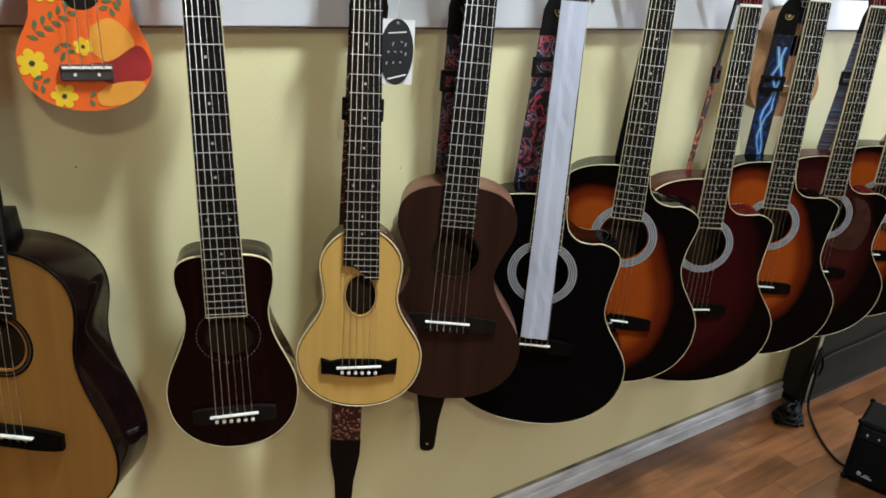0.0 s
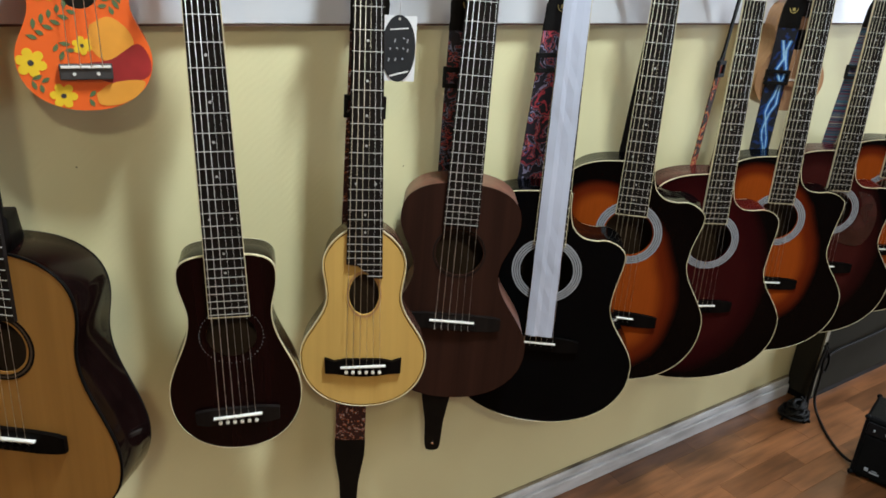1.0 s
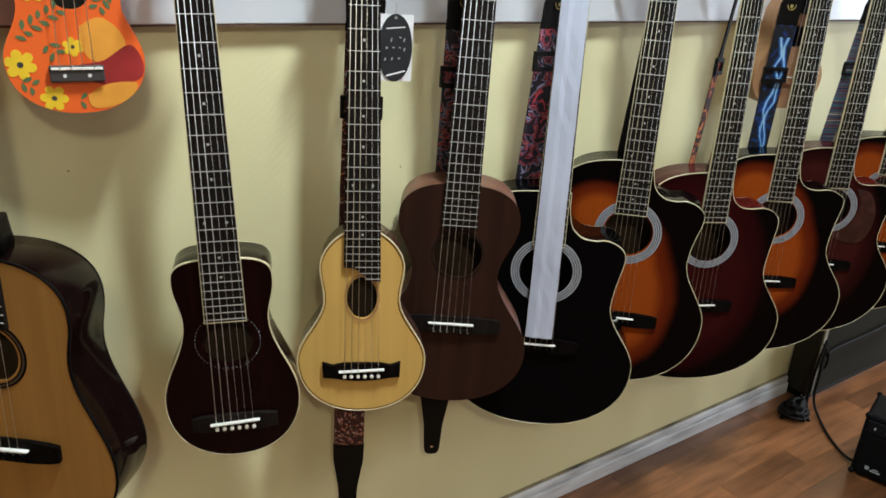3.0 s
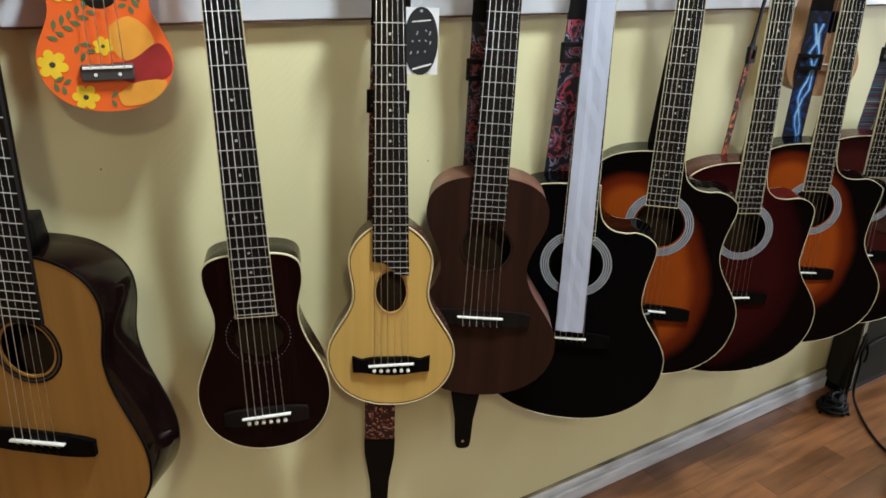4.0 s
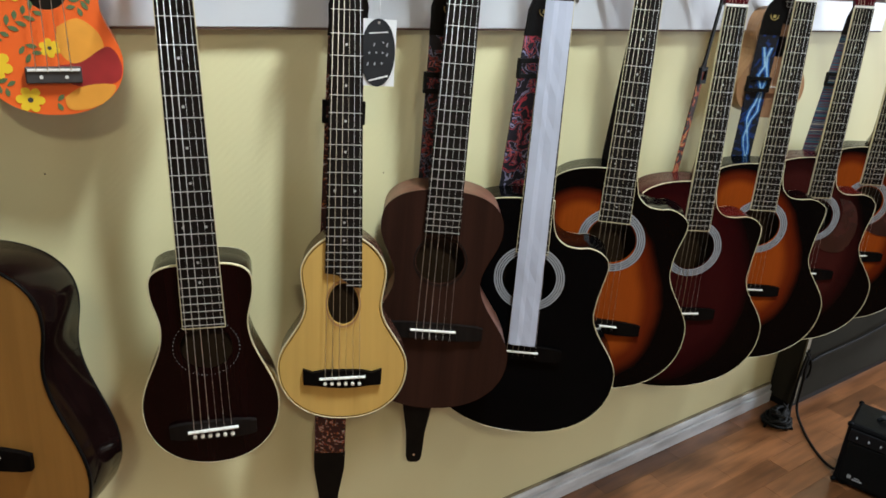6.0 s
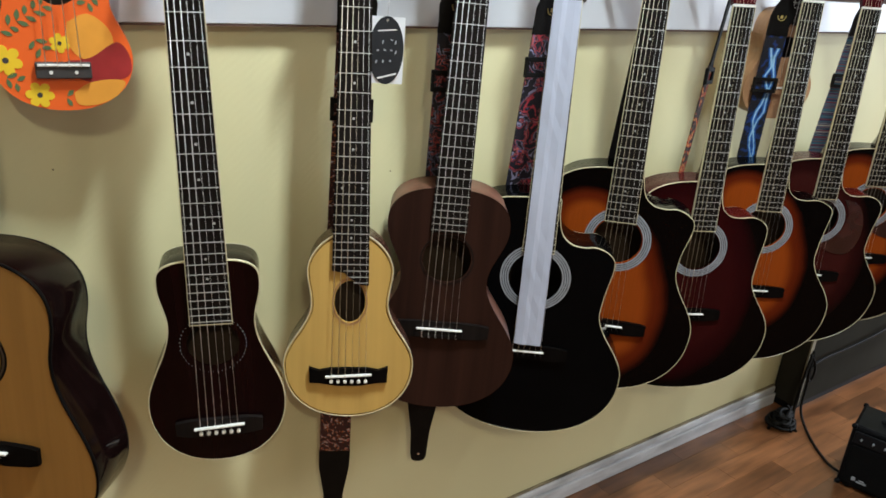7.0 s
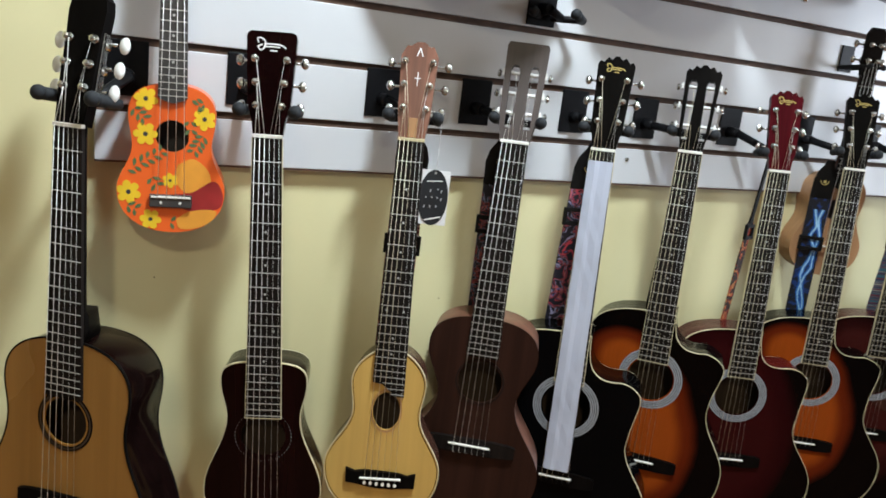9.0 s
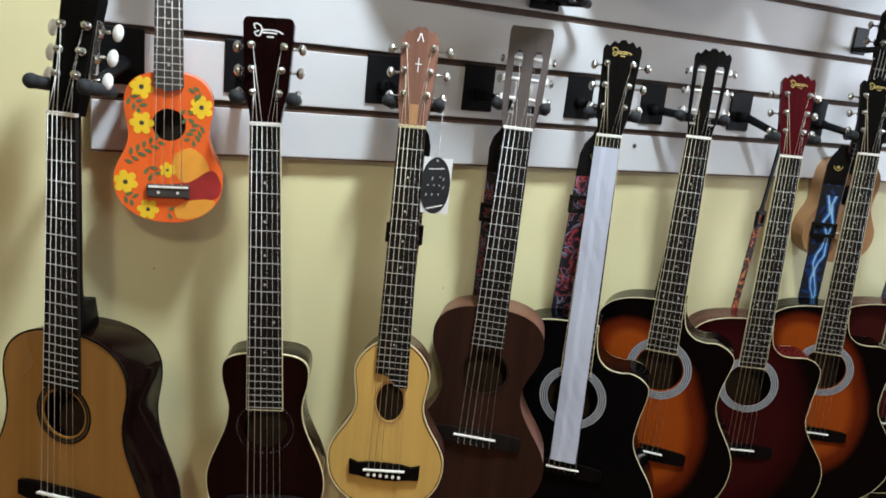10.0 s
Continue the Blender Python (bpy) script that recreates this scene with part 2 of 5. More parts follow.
M_GREYBOARD = material("grey_painted_board", (0.036, 0.034, 0.028), 0.85, 0, (3, 3, 3), 0.2, 0.05, 0, 0.3, 90, 0.02)
M_PALEEDGE = material("pale_edge_strip", (0.20, 0.18, 0.12), 0.45, 0, (10, 10, 3), 0.12)
M_VINYL = material("black_vinyl", (0.004, 0.0043, 0.005), 0.45, 0, (60, 60, 60), 0.25, 0.5, 0, 0, 220, 0.05)
M_GRILLE = material("black_grille_cloth", (0.003, 0.003, 0.003), 0.85, 0, (200, 200, 200), 0.4, 0.5, 0, 0, 500, 0.08)
M_PICK = material("brown_tortoise", (0.030, 0.009, 0.008), 0.12, 0, (22, 22, 22), 0.55, 0, 0.2)
M_TAN = wood("tan_mahogany", (0.36, 0.19, 0.09), 0.4, 0.15)
M_BURST = sunburst("orange_sunburst", (0.245, 0.046, 0.0060), (0.095, 0.012, 0.003), (0.0015, 0.001, 0.001))
M_REDBURST = sunburst("wine_red_burst", (0.026, 0.0030, 0.0034), (0.018, 0.0018, 0.0024), (0.0015, 0.001, 0.001), grow=1.24)
M_BROWNBURST = sunburst("brown_red_burst", (0.038, 0.007, 0.006), (0.018, 0.003, 0.003), (0.0015, 0.001, 0.001), grow=1.2)
M_FOLK = woven("red_folk_weave", (0.045, 0.006, 0.006), [(0.012, 0.008, 0.008), (0.45, 0.12, 0.03), (0.42, 0.44, 0.47), (0.3, 0.03, 0.02)], 72)
M_FLORAL = woven("dark_floral_weave", (0.008, 0.008, 0.014), [(0.16, 0.18, 0.30), (0.40, 0.05, 0.05), (0.45, 0.10, 0.08), (0.20, 0.22, 0.34)], 62, False, True)
M_PAISLEY = woven("paisley_weave", (0.008, 0.007, 0.018), [(0.16, 0.15, 0.42), (0.55, 0.05, 0.08), (0.60, 0.14, 0.13), (0.34, 0.34, 0.55)], 40, False, True)
M_FLAME = woven("flame_print", (0.020, 0.007, 0.005), [(0.42, 0.045, 0.012), (0.55, 0.28, 0.08), (0.30, 0.025, 0.01)], 26)
M_BOLT = woven("night_blue_print", (0.002, 0.003, 0.008), [(0.002, 0.007, 0.035), (0.004, 0.030, 0.15)], 26)
M_BOLTLINE = material("pale_blue_print", (0.35, 0.62, 0.85), 0.5, 0, (60, 60, 60), 0.15)
M_BOLTHALO = material("bright_blue_print", (0.010, 0.11, 0.42), 0.6, 0, (60, 60, 60), 0.3)
M_STRIPE = woven("striped_folk_weave", (0.008, 0.012, 0.045), [(0.28, 0.30, 0.28), (0.010, 0.018, 0.06), (0.03, 0.12, 0.17), (0.16, 0.03, 0.04), (0.010, 0.018, 0.07), (0.38, 0.38, 0.30)], 130, True)


# ---- mesh helpers ----
def part(name, bm, mat, parent, label=""):
    me = bpy.data.meshes.new(name)
    bmesh.ops.recalc_face_normals(bm, faces=bm.faces)
    bm.to_mesh(me)
    bm.free()
    me.materials.append(mat)
    ob = new(name, me)
    ob.parent = parent
    return tagged(ob, label) if label else ob


def again(name, mesh, parent, m):
    """One more object on a mesh that another piece has."""
    ob = new(name, mesh)
    ob.parent, ob.matrix_basis = parent, m
    return ob


def thing(name, m, label, category, group="", kind=""):
    ob = tagged(new(name), label, category, group, kind)
    ob.matrix_basis = m
    return ob


def box(bm, x0, x1, y0, y1, z0, z1, bevel=0.0, m=None):
    made = bmesh.ops.create_cube(bm, size=1)["verts"]
    for v in made:
        v.co = Vector((x0 + (v.co.x + 0.5) * (x1 - x0), y0 + (v.co.y + 0.5) * (y1 - y0), z0 + (v.co.z + 0.5) * (z1 - z0)))
    if bevel:
        edges = list({e for v in made for e in v.link_edges})
        made = bmesh.ops.bevel(bm, geom=edges, offset=bevel, segments=2, affect="EDGES", profile=0.5)["verts"]
    if m:
        bmesh.ops.transform(bm, matrix=m, verts=made)
    return bm


def cube(x0, x1, y0, y1, z0, z1, bevel=0.0, m=None):
    return box(bmesh.new(), x0, x1, y0, y1, z0, z1, bevel, m)


def rod(bm, a, b, r0, r1=None, seg=10):
    a, b = Vector(a), Vector(b)
    turn = (b - a).to_track_quat("Z", "Y").to_matrix().to_4x4()
    m = Matrix.Translation((a + b) / 2) @ turn
    made = bmesh.ops.create_cone(bm, cap_ends=True, segments=seg, radius1=r0, radius2=r0 if r1 is None else r1, depth=(b - a).length, matrix=m)
    for v in made["verts"]:
        for f in v.link_faces:
            f.smooth = len(f.verts) == 4
    return bm


def ball(bm, c, r, sx=1, sy=1, sz=1):
    made = bmesh.ops.create_uvsphere(bm, u_segments=14, v_segments=9, radius=r)["verts"]
    for v in made:
        v.co = Vector((c[0] + v.co.x * sx, c[1] + v.co.y * sy, c[2] + v.co.z * sz))
        for f in v.link_faces:
            f.smooth = True
    return bm


def loop_verts(bm, line, y):
    """A closed loop of edges through (u, v) points; v runs down, so z is -v."""
    vs = [bm.verts.new((u, y, -v)) for u, v in line]
    es = [bm.edges.new((vs[i], vs[(i + 1) % len(vs)])) for i in range(len(vs))]
    return vs, es


def plate(bm, line, holes, y0, y1, smooth=True, front=True, back=True):
    """A flat plate of the given outline with holes, from y0 (front) to y1 (back)."""
    for y, wanted in ((y0, front), (y1, back)):
        if wanted:
            es = []
            for lp in (line, *holes):
                es += loop_verts(bm, lp, y)[1]
            bmesh.ops.triangle_fill(bm, use_beauty=True, use_dissolve=False, edges=es)
    for lp in (line, *holes):
        walls(bm, lp, y0, y1, smooth)
    return bm


def walls(bm, line, y0, y1, smooth=True):
    a = [bm.verts.new((u, y0, -v)) for u, v in line]
    b = [bm.verts.new((u, y1, -v)) for u, v in line]
    for i in range(len(line)):
        j = (i + 1) % len(line)
        f = bm.faces.new((a[i], a[j], b[j], b[i]))
        f.smooth = smooth


def offset(line, d):
    """The outline moved outwards by d (inwards where d is negative)."""
    n = len(line)
    area = sum(line[i][0] * line[(i + 1) % n][1] - line[(i + 1) % n][0] * line[i][1] for i in range(n))
    s = 1 if area > 0 else -1
    out = []
    for i in range(n):
        (x0, y0), (x1, y1) = line[i - 1], line[(i + 1) % n]
        dx, dy = x1 - x0, y1 - y0
        k = math.hypot(dx, dy) or 1
        out.append((line[i][0] + s * dy / k * d, line[i][1] - s * dx / k * d))
    return out


def band(bm, line, d_in, d_out, y0, y1):
    """A band of square section along an outline."""
    rings = [offset(line, d_in), offset(line, d_out)]
    vs = [[bm.verts.new((u, y, -v)) for u, v in ring] for ring, y in ((rings[0], y0), (rings[1], y0), (rings[1], y1), (rings[0], y1))]
    n = len(line)
    for k in range(4):
        for i in range(n):
            j = (i + 1) % n
            bm.faces.new((vs[k][i], vs[k][j], vs[(k + 1) % 4][j], vs[(k + 1) % 4][i])).smooth = True
    return bm


def ellipse(cu, cv, a, b, n=36):
    return [(cu + a * math.cos(2 * math.pi * i / n), cv + b * math.sin(2 * math.pi * i / n)) for i in range(n)]


def spline(points, steps=5):
    """A smooth curve through the points."""
    out = []
    p = [points[0], *points, points[-1]]
    for i in range(1, len(p) - 2):
        for k in range(steps):
            t = k / steps
            out.append(tuple(0.5 * (2 * p[i][c] + (p[i + 1][c] - p[i - 1][c]) * t + (2 * p[i - 1][c] - 5 * p[i][c] + 4 * p[i + 1][c] - p[i + 2][c]) * t * t
                                    + (3 * p[i][c] - p[i - 1][c] - 3 * p[i + 1][c] + p[i + 2][c]) * t ** 3) for c in (0, 1)))
    return out + [tuple(points[-1])]


# ---- the room ----
def wall(name, x0, x1, y0, y1, z0, z1, mat, label):
    ob = part(name, cube(x0, x1, y0, y1, z0, z1), mat, None)
    return tagged(ob, label, "wall", "", "structure")


wall("wall_north", -1.6, 6.2, 0.0, 0.15, 0.0, 2.8, M_WALL, "cream yellow wall papered with embossed slanting ribs")
wall("wall_south", -1.6, 6.2, -3.95, -3.8, 0.0, 2.8, M_PLASTER, "plain grey-brown painted shop wall")
wall("wall_west", -1.75, -1.6, -3.95, 0.15, 0.0, 2.8, M_PLASTER, "plain grey-brown painted end wall")
# window opening added in the unseen end wall, where the area light sits
WINDOW_Y0, WINDOW_Y1, WINDOW_Z0, WINDOW_Z1 = -2.3, -1.3, 0.8, 2.2
east = bmesh.new()
box(east, 6.2, 6.35, -3.95, WINDOW_Y0, 0.0, 2.8)
box(east, 6.2, 6.35, WINDOW_Y1, 0.15, 0.0, 2.8)
box(east, 6.2, 6.35, WINDOW_Y0, WINDOW_Y1, 0.0, WINDOW_Z0)
box(east, 6.2, 6.35, WINDOW_Y0, WINDOW_Y1, WINDOW_Z1, 2.8)
tagged(part("wall_east", east, M_PLASTER, None), "plain grey-brown end wall with an added window opening", "wall", "", "structure")
window = tagged(new("window_1"), "unseen white framed window added in the end wall", "window", "", "structure")
for y0, y1, z0, z1 in ((WINDOW_Y0, WINDOW_Y0 + 0.06, WINDOW_Z0, WINDOW_Z1), (WINDOW_Y1 - 0.06, WINDOW_Y1, WINDOW_Z0, WINDOW_Z1), (WINDOW_Y0 + 0.06, WINDOW_Y1 - 0.06, WINDOW_Z0, WINDOW_Z0 + 0.06), (WINDOW_Y0 + 0.06, WINDOW_Y1 - 0.06, WINDOW_Z1 - 0.06, WINDOW_Z1)):
    part("window_frame", cube(6.25, 6.30, y0, y1, z0, z1), M_CEIL, window)
tagged(part("ceiling", cube(-1.75, 6.35, -3.95, 0.15, 2.8, 2.9), M_CEIL, None), "plain white ceiling", "ceiling", "", "structure")
floor = tagged(part("floor", cube(-1.75, 6.35, -3.95, 0.15, -0.1, -0.004), M_PLANK, None), "reddish brown laminate floor of narrow boards", "floor", "", "structure")
skirting = part("baseboard", cube(-1.6, 3.469, -0.018, -0.001, 0.0, 0.040, 0.003), M_SKIRT, None)
part("upper_moulding", cube(-1.6, 3.469, -0.0125, -0.001, 0.0412, 0.062, 0.004), M_SKIRT, skirting)
# uneven dark brown strip along the top of the skirting
M_DARKMARK = material("uneven_dark_brown", (0.20, 0.165, 0.10), 0.8, 0, (7, 30, 30), 0.85, 0.2)
part("dark_line", cube(-1.6, 3.468, -0.0075, -0.0005, 0.0624, 0.0672, 0.001), M_DARKMARK, skirting, "uneven dark brown line")
tagged(skirting, "scuffed white skirting board along the papered wall", "skirting board", "", "structure")

# a housing for each lamp above, the added rear fill included
for place, power, tone in LAMPS:
    fitting = thing("ceiling_lamp", pose(place[0], place[1], 2.8), "unseen white fluorescent ceiling fitting with two tubes", "ceiling lamp", "ceiling lamps")
    part("housing", cube(-0.16, 0.16, -0.34, 0.34, -0.04, -0.001, 0.006), M_CEIL, fitting)
    for side in (-0.07, 0.07):
        part("tube", rod(bmesh.new(), (side, -0.30, -0.056), (side, 0.30, -0.056), 0.013), M_TUBE, fitting)

# small marks left in the wallpaper
north = bpy.data.objects["wall_north"]
for x, z, r in ((1.429, 0.979, 0.0011), (1.958, 0.926, 0.0012), (2.53, 0.86, 0.0010), (1.66, 0.61, 0.0010)):
    part("nail_hole", rod(bmesh.new(), (x, -0.0012, z), (x, -0.0002, z), r, r * 1.2, 10), M_DARKMARK, north, "old dark nail hole")

# the slatted display panel
SLAT_X0, SLAT_X1 = 1.336, 3.53
slatwall = tagged(new("display_panel"), "white slatted display panel with brown grooves", "slat panel", "", "structure")
part("backing", cube(SLAT_X0 + 0.002, SLAT_X1 - 0.002, -0.008, -0.001, 1.1735, 2.55), M_MDF, slatwall)
low = 1.172
for i in range(14):
    high = 1.2455 + 0.1 * i
    part("slat", cube(SLAT_X0, SLAT_X1, -0.02, -0.0085, low, high, 0.0015), M_SLAT, slatwall)
    part("slat_edge", cube(SLAT_X0 + 0.001, SLAT_X1 - 0.001, -0.0175, -0.0085, high + 0.0005, high + 0.0035), M_MDF, slatwall)
    low = high + 0.0115
part("lower_edge", cube(SLAT_X0 + 0.001, SLAT_X1 - 0.001, -0.0185, -0.0012, 1.1688, 1.1718), M_MDF, slatwall, "bare brown board edge")
for x, z in ((2.35, 1.224), (1.881, 1.219), (2.95, 1.221)):
    screw = bmesh.new()
    rod(screw, (x, -0.0225, z), (x, -0.02, z), 0.0042, 0.0048, 12)
    box(screw, x - 0.003, x + 0.003, -0.0232, -0.0224, z - 0.0006, z + 0.0006)
    part("screw", screw, M_CHROME, slatwall, "small chrome screw head")


# ---- guitars ----
def half_outline(v0, upper, waist, lower, bottom, shoulder=0.75, base=0.92, n=16):
    """One side of a plain body, from the neck joint down to the end: (half width, distance below the nut)."""
    (v1, w1), (v2, w2), (v3, w3) = upper, waist, lower
    out = []
    for i in range(1, n + 1):
        a = math.pi / 2 * i / n
        out.append((w1 * math.sin(a) ** shoulder, v1 - (v1 - v0) * max(0, math.cos(a)) ** shoulder))
    for (va, wa), (vb, wb) in (((v1, w1), (v2, w2)), ((v2, w2), (v3, w3))):
        for i in range(1, n + 1):
            k = i / n
            out.append((wa + (wb - wa) * (1 - math.cos(math.pi * k)) / 2, va + (vb - va) * k))
    for i in range(1, n):
        a = math.pi / 2 * i / n
        out.append((w3 * math.cos(a) ** base, v3 + (bottom - v3) * math.sin(a) ** base))
    return out


def cut_outline(v0, cut, horn, waist, lower, bottom, base=0.92, n=16):
    """The side with the cutaway: down along the neck, round the scoop, out to the horn and on to the waist."""
    w = horn[1]
    curve = [(0.0305, v0), (0.031, cut - 0.055), (0.039, cut - 0.022), (0.058, cut - 0.004), (0.082, cut), (w - 0.036, cut - 0.002),
             (w - 0.012, cut + 0.008), (w, horn[0]), (waist[1] + 0.004, (horn[0] + waist[0]) / 2 + 0.012), (waist[1], waist[0])]
    out = spline(curve, 7)
    for i in range(1, n + 1):
        k = i / n
        out.append((waist[1] + (lower[1] - waist[1]) * (1 - math.cos(math.pi * k)) / 2, waist[0] + (lower[0] - waist[0]) * k))
    for i in range(1, n):
        a = math.pi / 2 * i / n
        out.append((lower[1] * math.cos(a) ** base, lower[0] + (bottom - lower[0]) * math.sin(a) ** base))
    return out


def body_outline(s):
    left = half_outline(s["v0"], *s["bouts"], s["bottom"], s.get("shoulder", 0.75))
    if "cut" in s:
        right = cut_outline(s["v0"], s["cut"], s["horn"], s["bouts"][1], s["bouts"][2], s["bottom"])
    else:
        right = left
    return [(0.0, s["v0"])] + right + [(0.0, s["bottom"])] + [(-u, v) for u, v in reversed(left)]


def mirrored(side):
    return side + [(-u, v) for u, v in reversed(side) if abs(u) > 1e-6]


HEADS = {
    "flare": mirrored([(0.0215, 0), (0.0245, -0.02), (0.031, -0.045), (0.034, -0.09), (0.0365, -0.141), (0.0345, -0.1465), (0.030, -0.149)]),
    "tall": mirrored([(0.0215, 0), (0.0230, -0.02), (0.0250, -0.045), (0.0265, -0.12), (0.0285, -0.150), (0.0260, -0.166), (0.018, -0.175), (0.007, -0.179)]),
    "peak": mirrored([(0.021, 0), (0.0235, -0.018), (0.0265, -0.038), (0.0285, -0.09), (0.0305, -0.128), (0.0215, -0.144), (0.016, -0.143), (0.006, -0.150)]),
    "square": mirrored([(0.026, 0), (0.030, -0.02), (0.0335, -0.04), (0.0365, -0.152), (0.0335, -0.159)]),
    "crown": mirrored([(0.0215, 0), (0.024, -0.018), (0.0285, -0.036), (0.0335, -0.143), (0.029, -0.150), (0.0235, -0.147), (0.016, -0.156), (0.009, -0.152), (0.0035, -0.158)]),
}


for key, tall in (("flare", 1.01), ("peak", 1.06), ("square", 1.07), ("crown", 1.07)):
    HEADS[key] = [(u, v * tall) for u, v in HEADS[key]]


def tuner_meshes():
    """The machine head (post, washer, shaft and gear cover) and its button, for solid and for slotted heads."""
    out = {}
    bm = rod(bmesh.new(), (0, -0.0025, 0), (0, 0.0, 0), 0.0056, 0.0058, 14)
    rod(bm, (0, -0.009, 0), (0, -0.002, 0), 0.0034, None, 10)
    ball(bm, (0, -0.0085, 0), 0.0046, 1, 0.6, 1)
    rod(bm, (0.0, 0.019, 0), (0.019, 0.019, 0), 0.0022, None, 8)
    box(bm, -0.007, 0.007, 0.0141, 0.0235, -0.0075, 0.0075, 0.002)
    out["solid"] = bm
    bm = rod(bmesh.new(), (-0.0075, 0.008, 0), (0.0075, 0.008, 0), 0.0034, None, 12)
    rod(bm, (0.0075, 0.008, 0), (0.024, 0.008, 0), 0.0018, None, 8)
    box(bm, 0.0175, 0.0215, 0.002, 0.016, -0.006, 0.006, 0.001)
    out["slot"] = bm
    out["button"] = ball(bmesh.new(), (0.0245, 0.019, 0), 0.0085, 0.75, 0.5, 1.0)
    out["oval"] = ball(bmesh.new(), (0.030, 0.019, 0), 0.0115, 0.62, 0.55, 1.0)
    out["slotbutton"] = ball(bmesh.new(), (0.0275, 0.017, 0), 0.0075, 0.55, 1.2, 0.95)
    made = {}
    for key, bm in out.items():
        me = bpy.data.meshes.new("tuner")
        bmesh.ops.recalc_face_normals(bm, faces=bm.faces)
        bm.to_mesh(me)
        bm.free()
        made[key] = me
    return made


TUNERS = tuner_meshes()
for key, m in (("solid", M_CHROME), ("slot", M_PEARL), ("button", M_CHROME), ("oval", M_PEARL), ("slotbutton", M_CHROME)):
    TUNERS[key].materials.append(m)
UNIT = {}


def unit(key, mat, shape="box"):
    """A unit piece that the frets, dots and pins share."""
    if key not in UNIT:
        bm = cube(-0.5, 0.5, -0.5, 0.5, -0.5, 0.5) if shape == "box" else rod(bmesh.new(), (0, -0.5, 0), (0, 0.5, 0), 0.5, None, 12)
        if shape == "pin":
            ball(bm, (0, -0.5, 0), 0.5, 1, 0.6, 1)
        me = bpy.data.meshes.new(key)
        bm.to_mesh(me)
        bm.free()
        me.materials.append(mat)
        UNIT[key] = me
    return UNIT[key]


def placed(x, y, z, sx, sy, sz, ry=0.0):
    return Matrix.Translation((x, y, z)) @ Matrix.Rotation(radians(ry), 4, "Y") @ Matrix.Diagonal((sx, sy, sz, 1))


def neck_mesh(nut_w, end_w, v0, depth, heel, block=False):
    """A rounded neck that runs into its heel at the body."""
    bm = bmesh.new()
    rows = []
    w_at = lambda v: (nut_w + (end_w - nut_w) * v / (v0 * 1.25)) / 2
    joint = [(v0 - 0.075, 0.019, 1), (v0 - 0.04, 0.028, 0.97), (v0 - 0.022, 0.045, 0.85), (v0 - 0.010, heel * 0.85, 0.68), (v0 + 0.001, heel, 0.5)]
    if block:
        joint = [(v0 - 0.075, 0.019, 1), (v0 - 0.050, 0.022, 0.98), (v0 - 0.042, heel * 0.50, 0.7), (v0 - 0.035, heel * 0.88, 0.62), (v0 - 0.018, heel * 0.93, 0.62), (v0 + 0.001, heel, 0.62)]
    for v, d, k in ((-0.004, 0.017, 1), (0.06, 0.017, 1), *joint):
        row = []
        for i in range(13):
            a = math.pi * i / 12
            w = w_at(max(v, 0))
            row.append(bm.verts.new((w * math.cos(a) * (k + (1 - k) * (1 - math.sin(a))), 0.006 + d * math.sin(a), -v)))
        rows.append(row)
    for a, b in zip(rows, rows[1:]):
        for i in range(12):
            bm.faces.new((a[i], a[i + 1], b[i + 1], b[i])).smooth = True
        bm.faces.new((a[12], a[0], b[0], b[12]))
    bm.faces.new(rows[0]), bm.faces.new(rows[-1])
    return bm


def string_mesh(points, r):
    bm = bmesh.new()
    for a, b in zip(points, points[1:]):
        rod(bm, a, b, r, None, 5)
    return bm


def ribbon_plate(bm, points, w):
    """A flat pen stroke along a curve, 1 mm thick."""
    mid = spline(points, 5)
    sides = [[], []]
    for i, (x, v) in enumerate(mid):
        (xa, va), (xb, vb) = mid[max(0, i - 1)], mid[min(len(mid) - 1, i + 1)]
        k = math.hypot(xb - xa, vb - va) or 1
        for sgn, side in zip((-1, 1), sides):
            side.append((x + sgn * w * (vb - va) / k, v - sgn * w * (xb - xa) / k))
    vs = [[bm.verts.new((x, y, -v)) for x, v in side] for side, y in ((sides[0], 0.0002), (sides[1], 0.0002), (sides[1], 0.0012), (sides[0], 0.0012))]
    for k in range(4):
        for i in range(len(mid) - 1):
            bm.faces.new((vs[k][i], vs[k][i + 1], vs[(k + 1) % 4][i + 1], vs[(k + 1) % 4][i]))


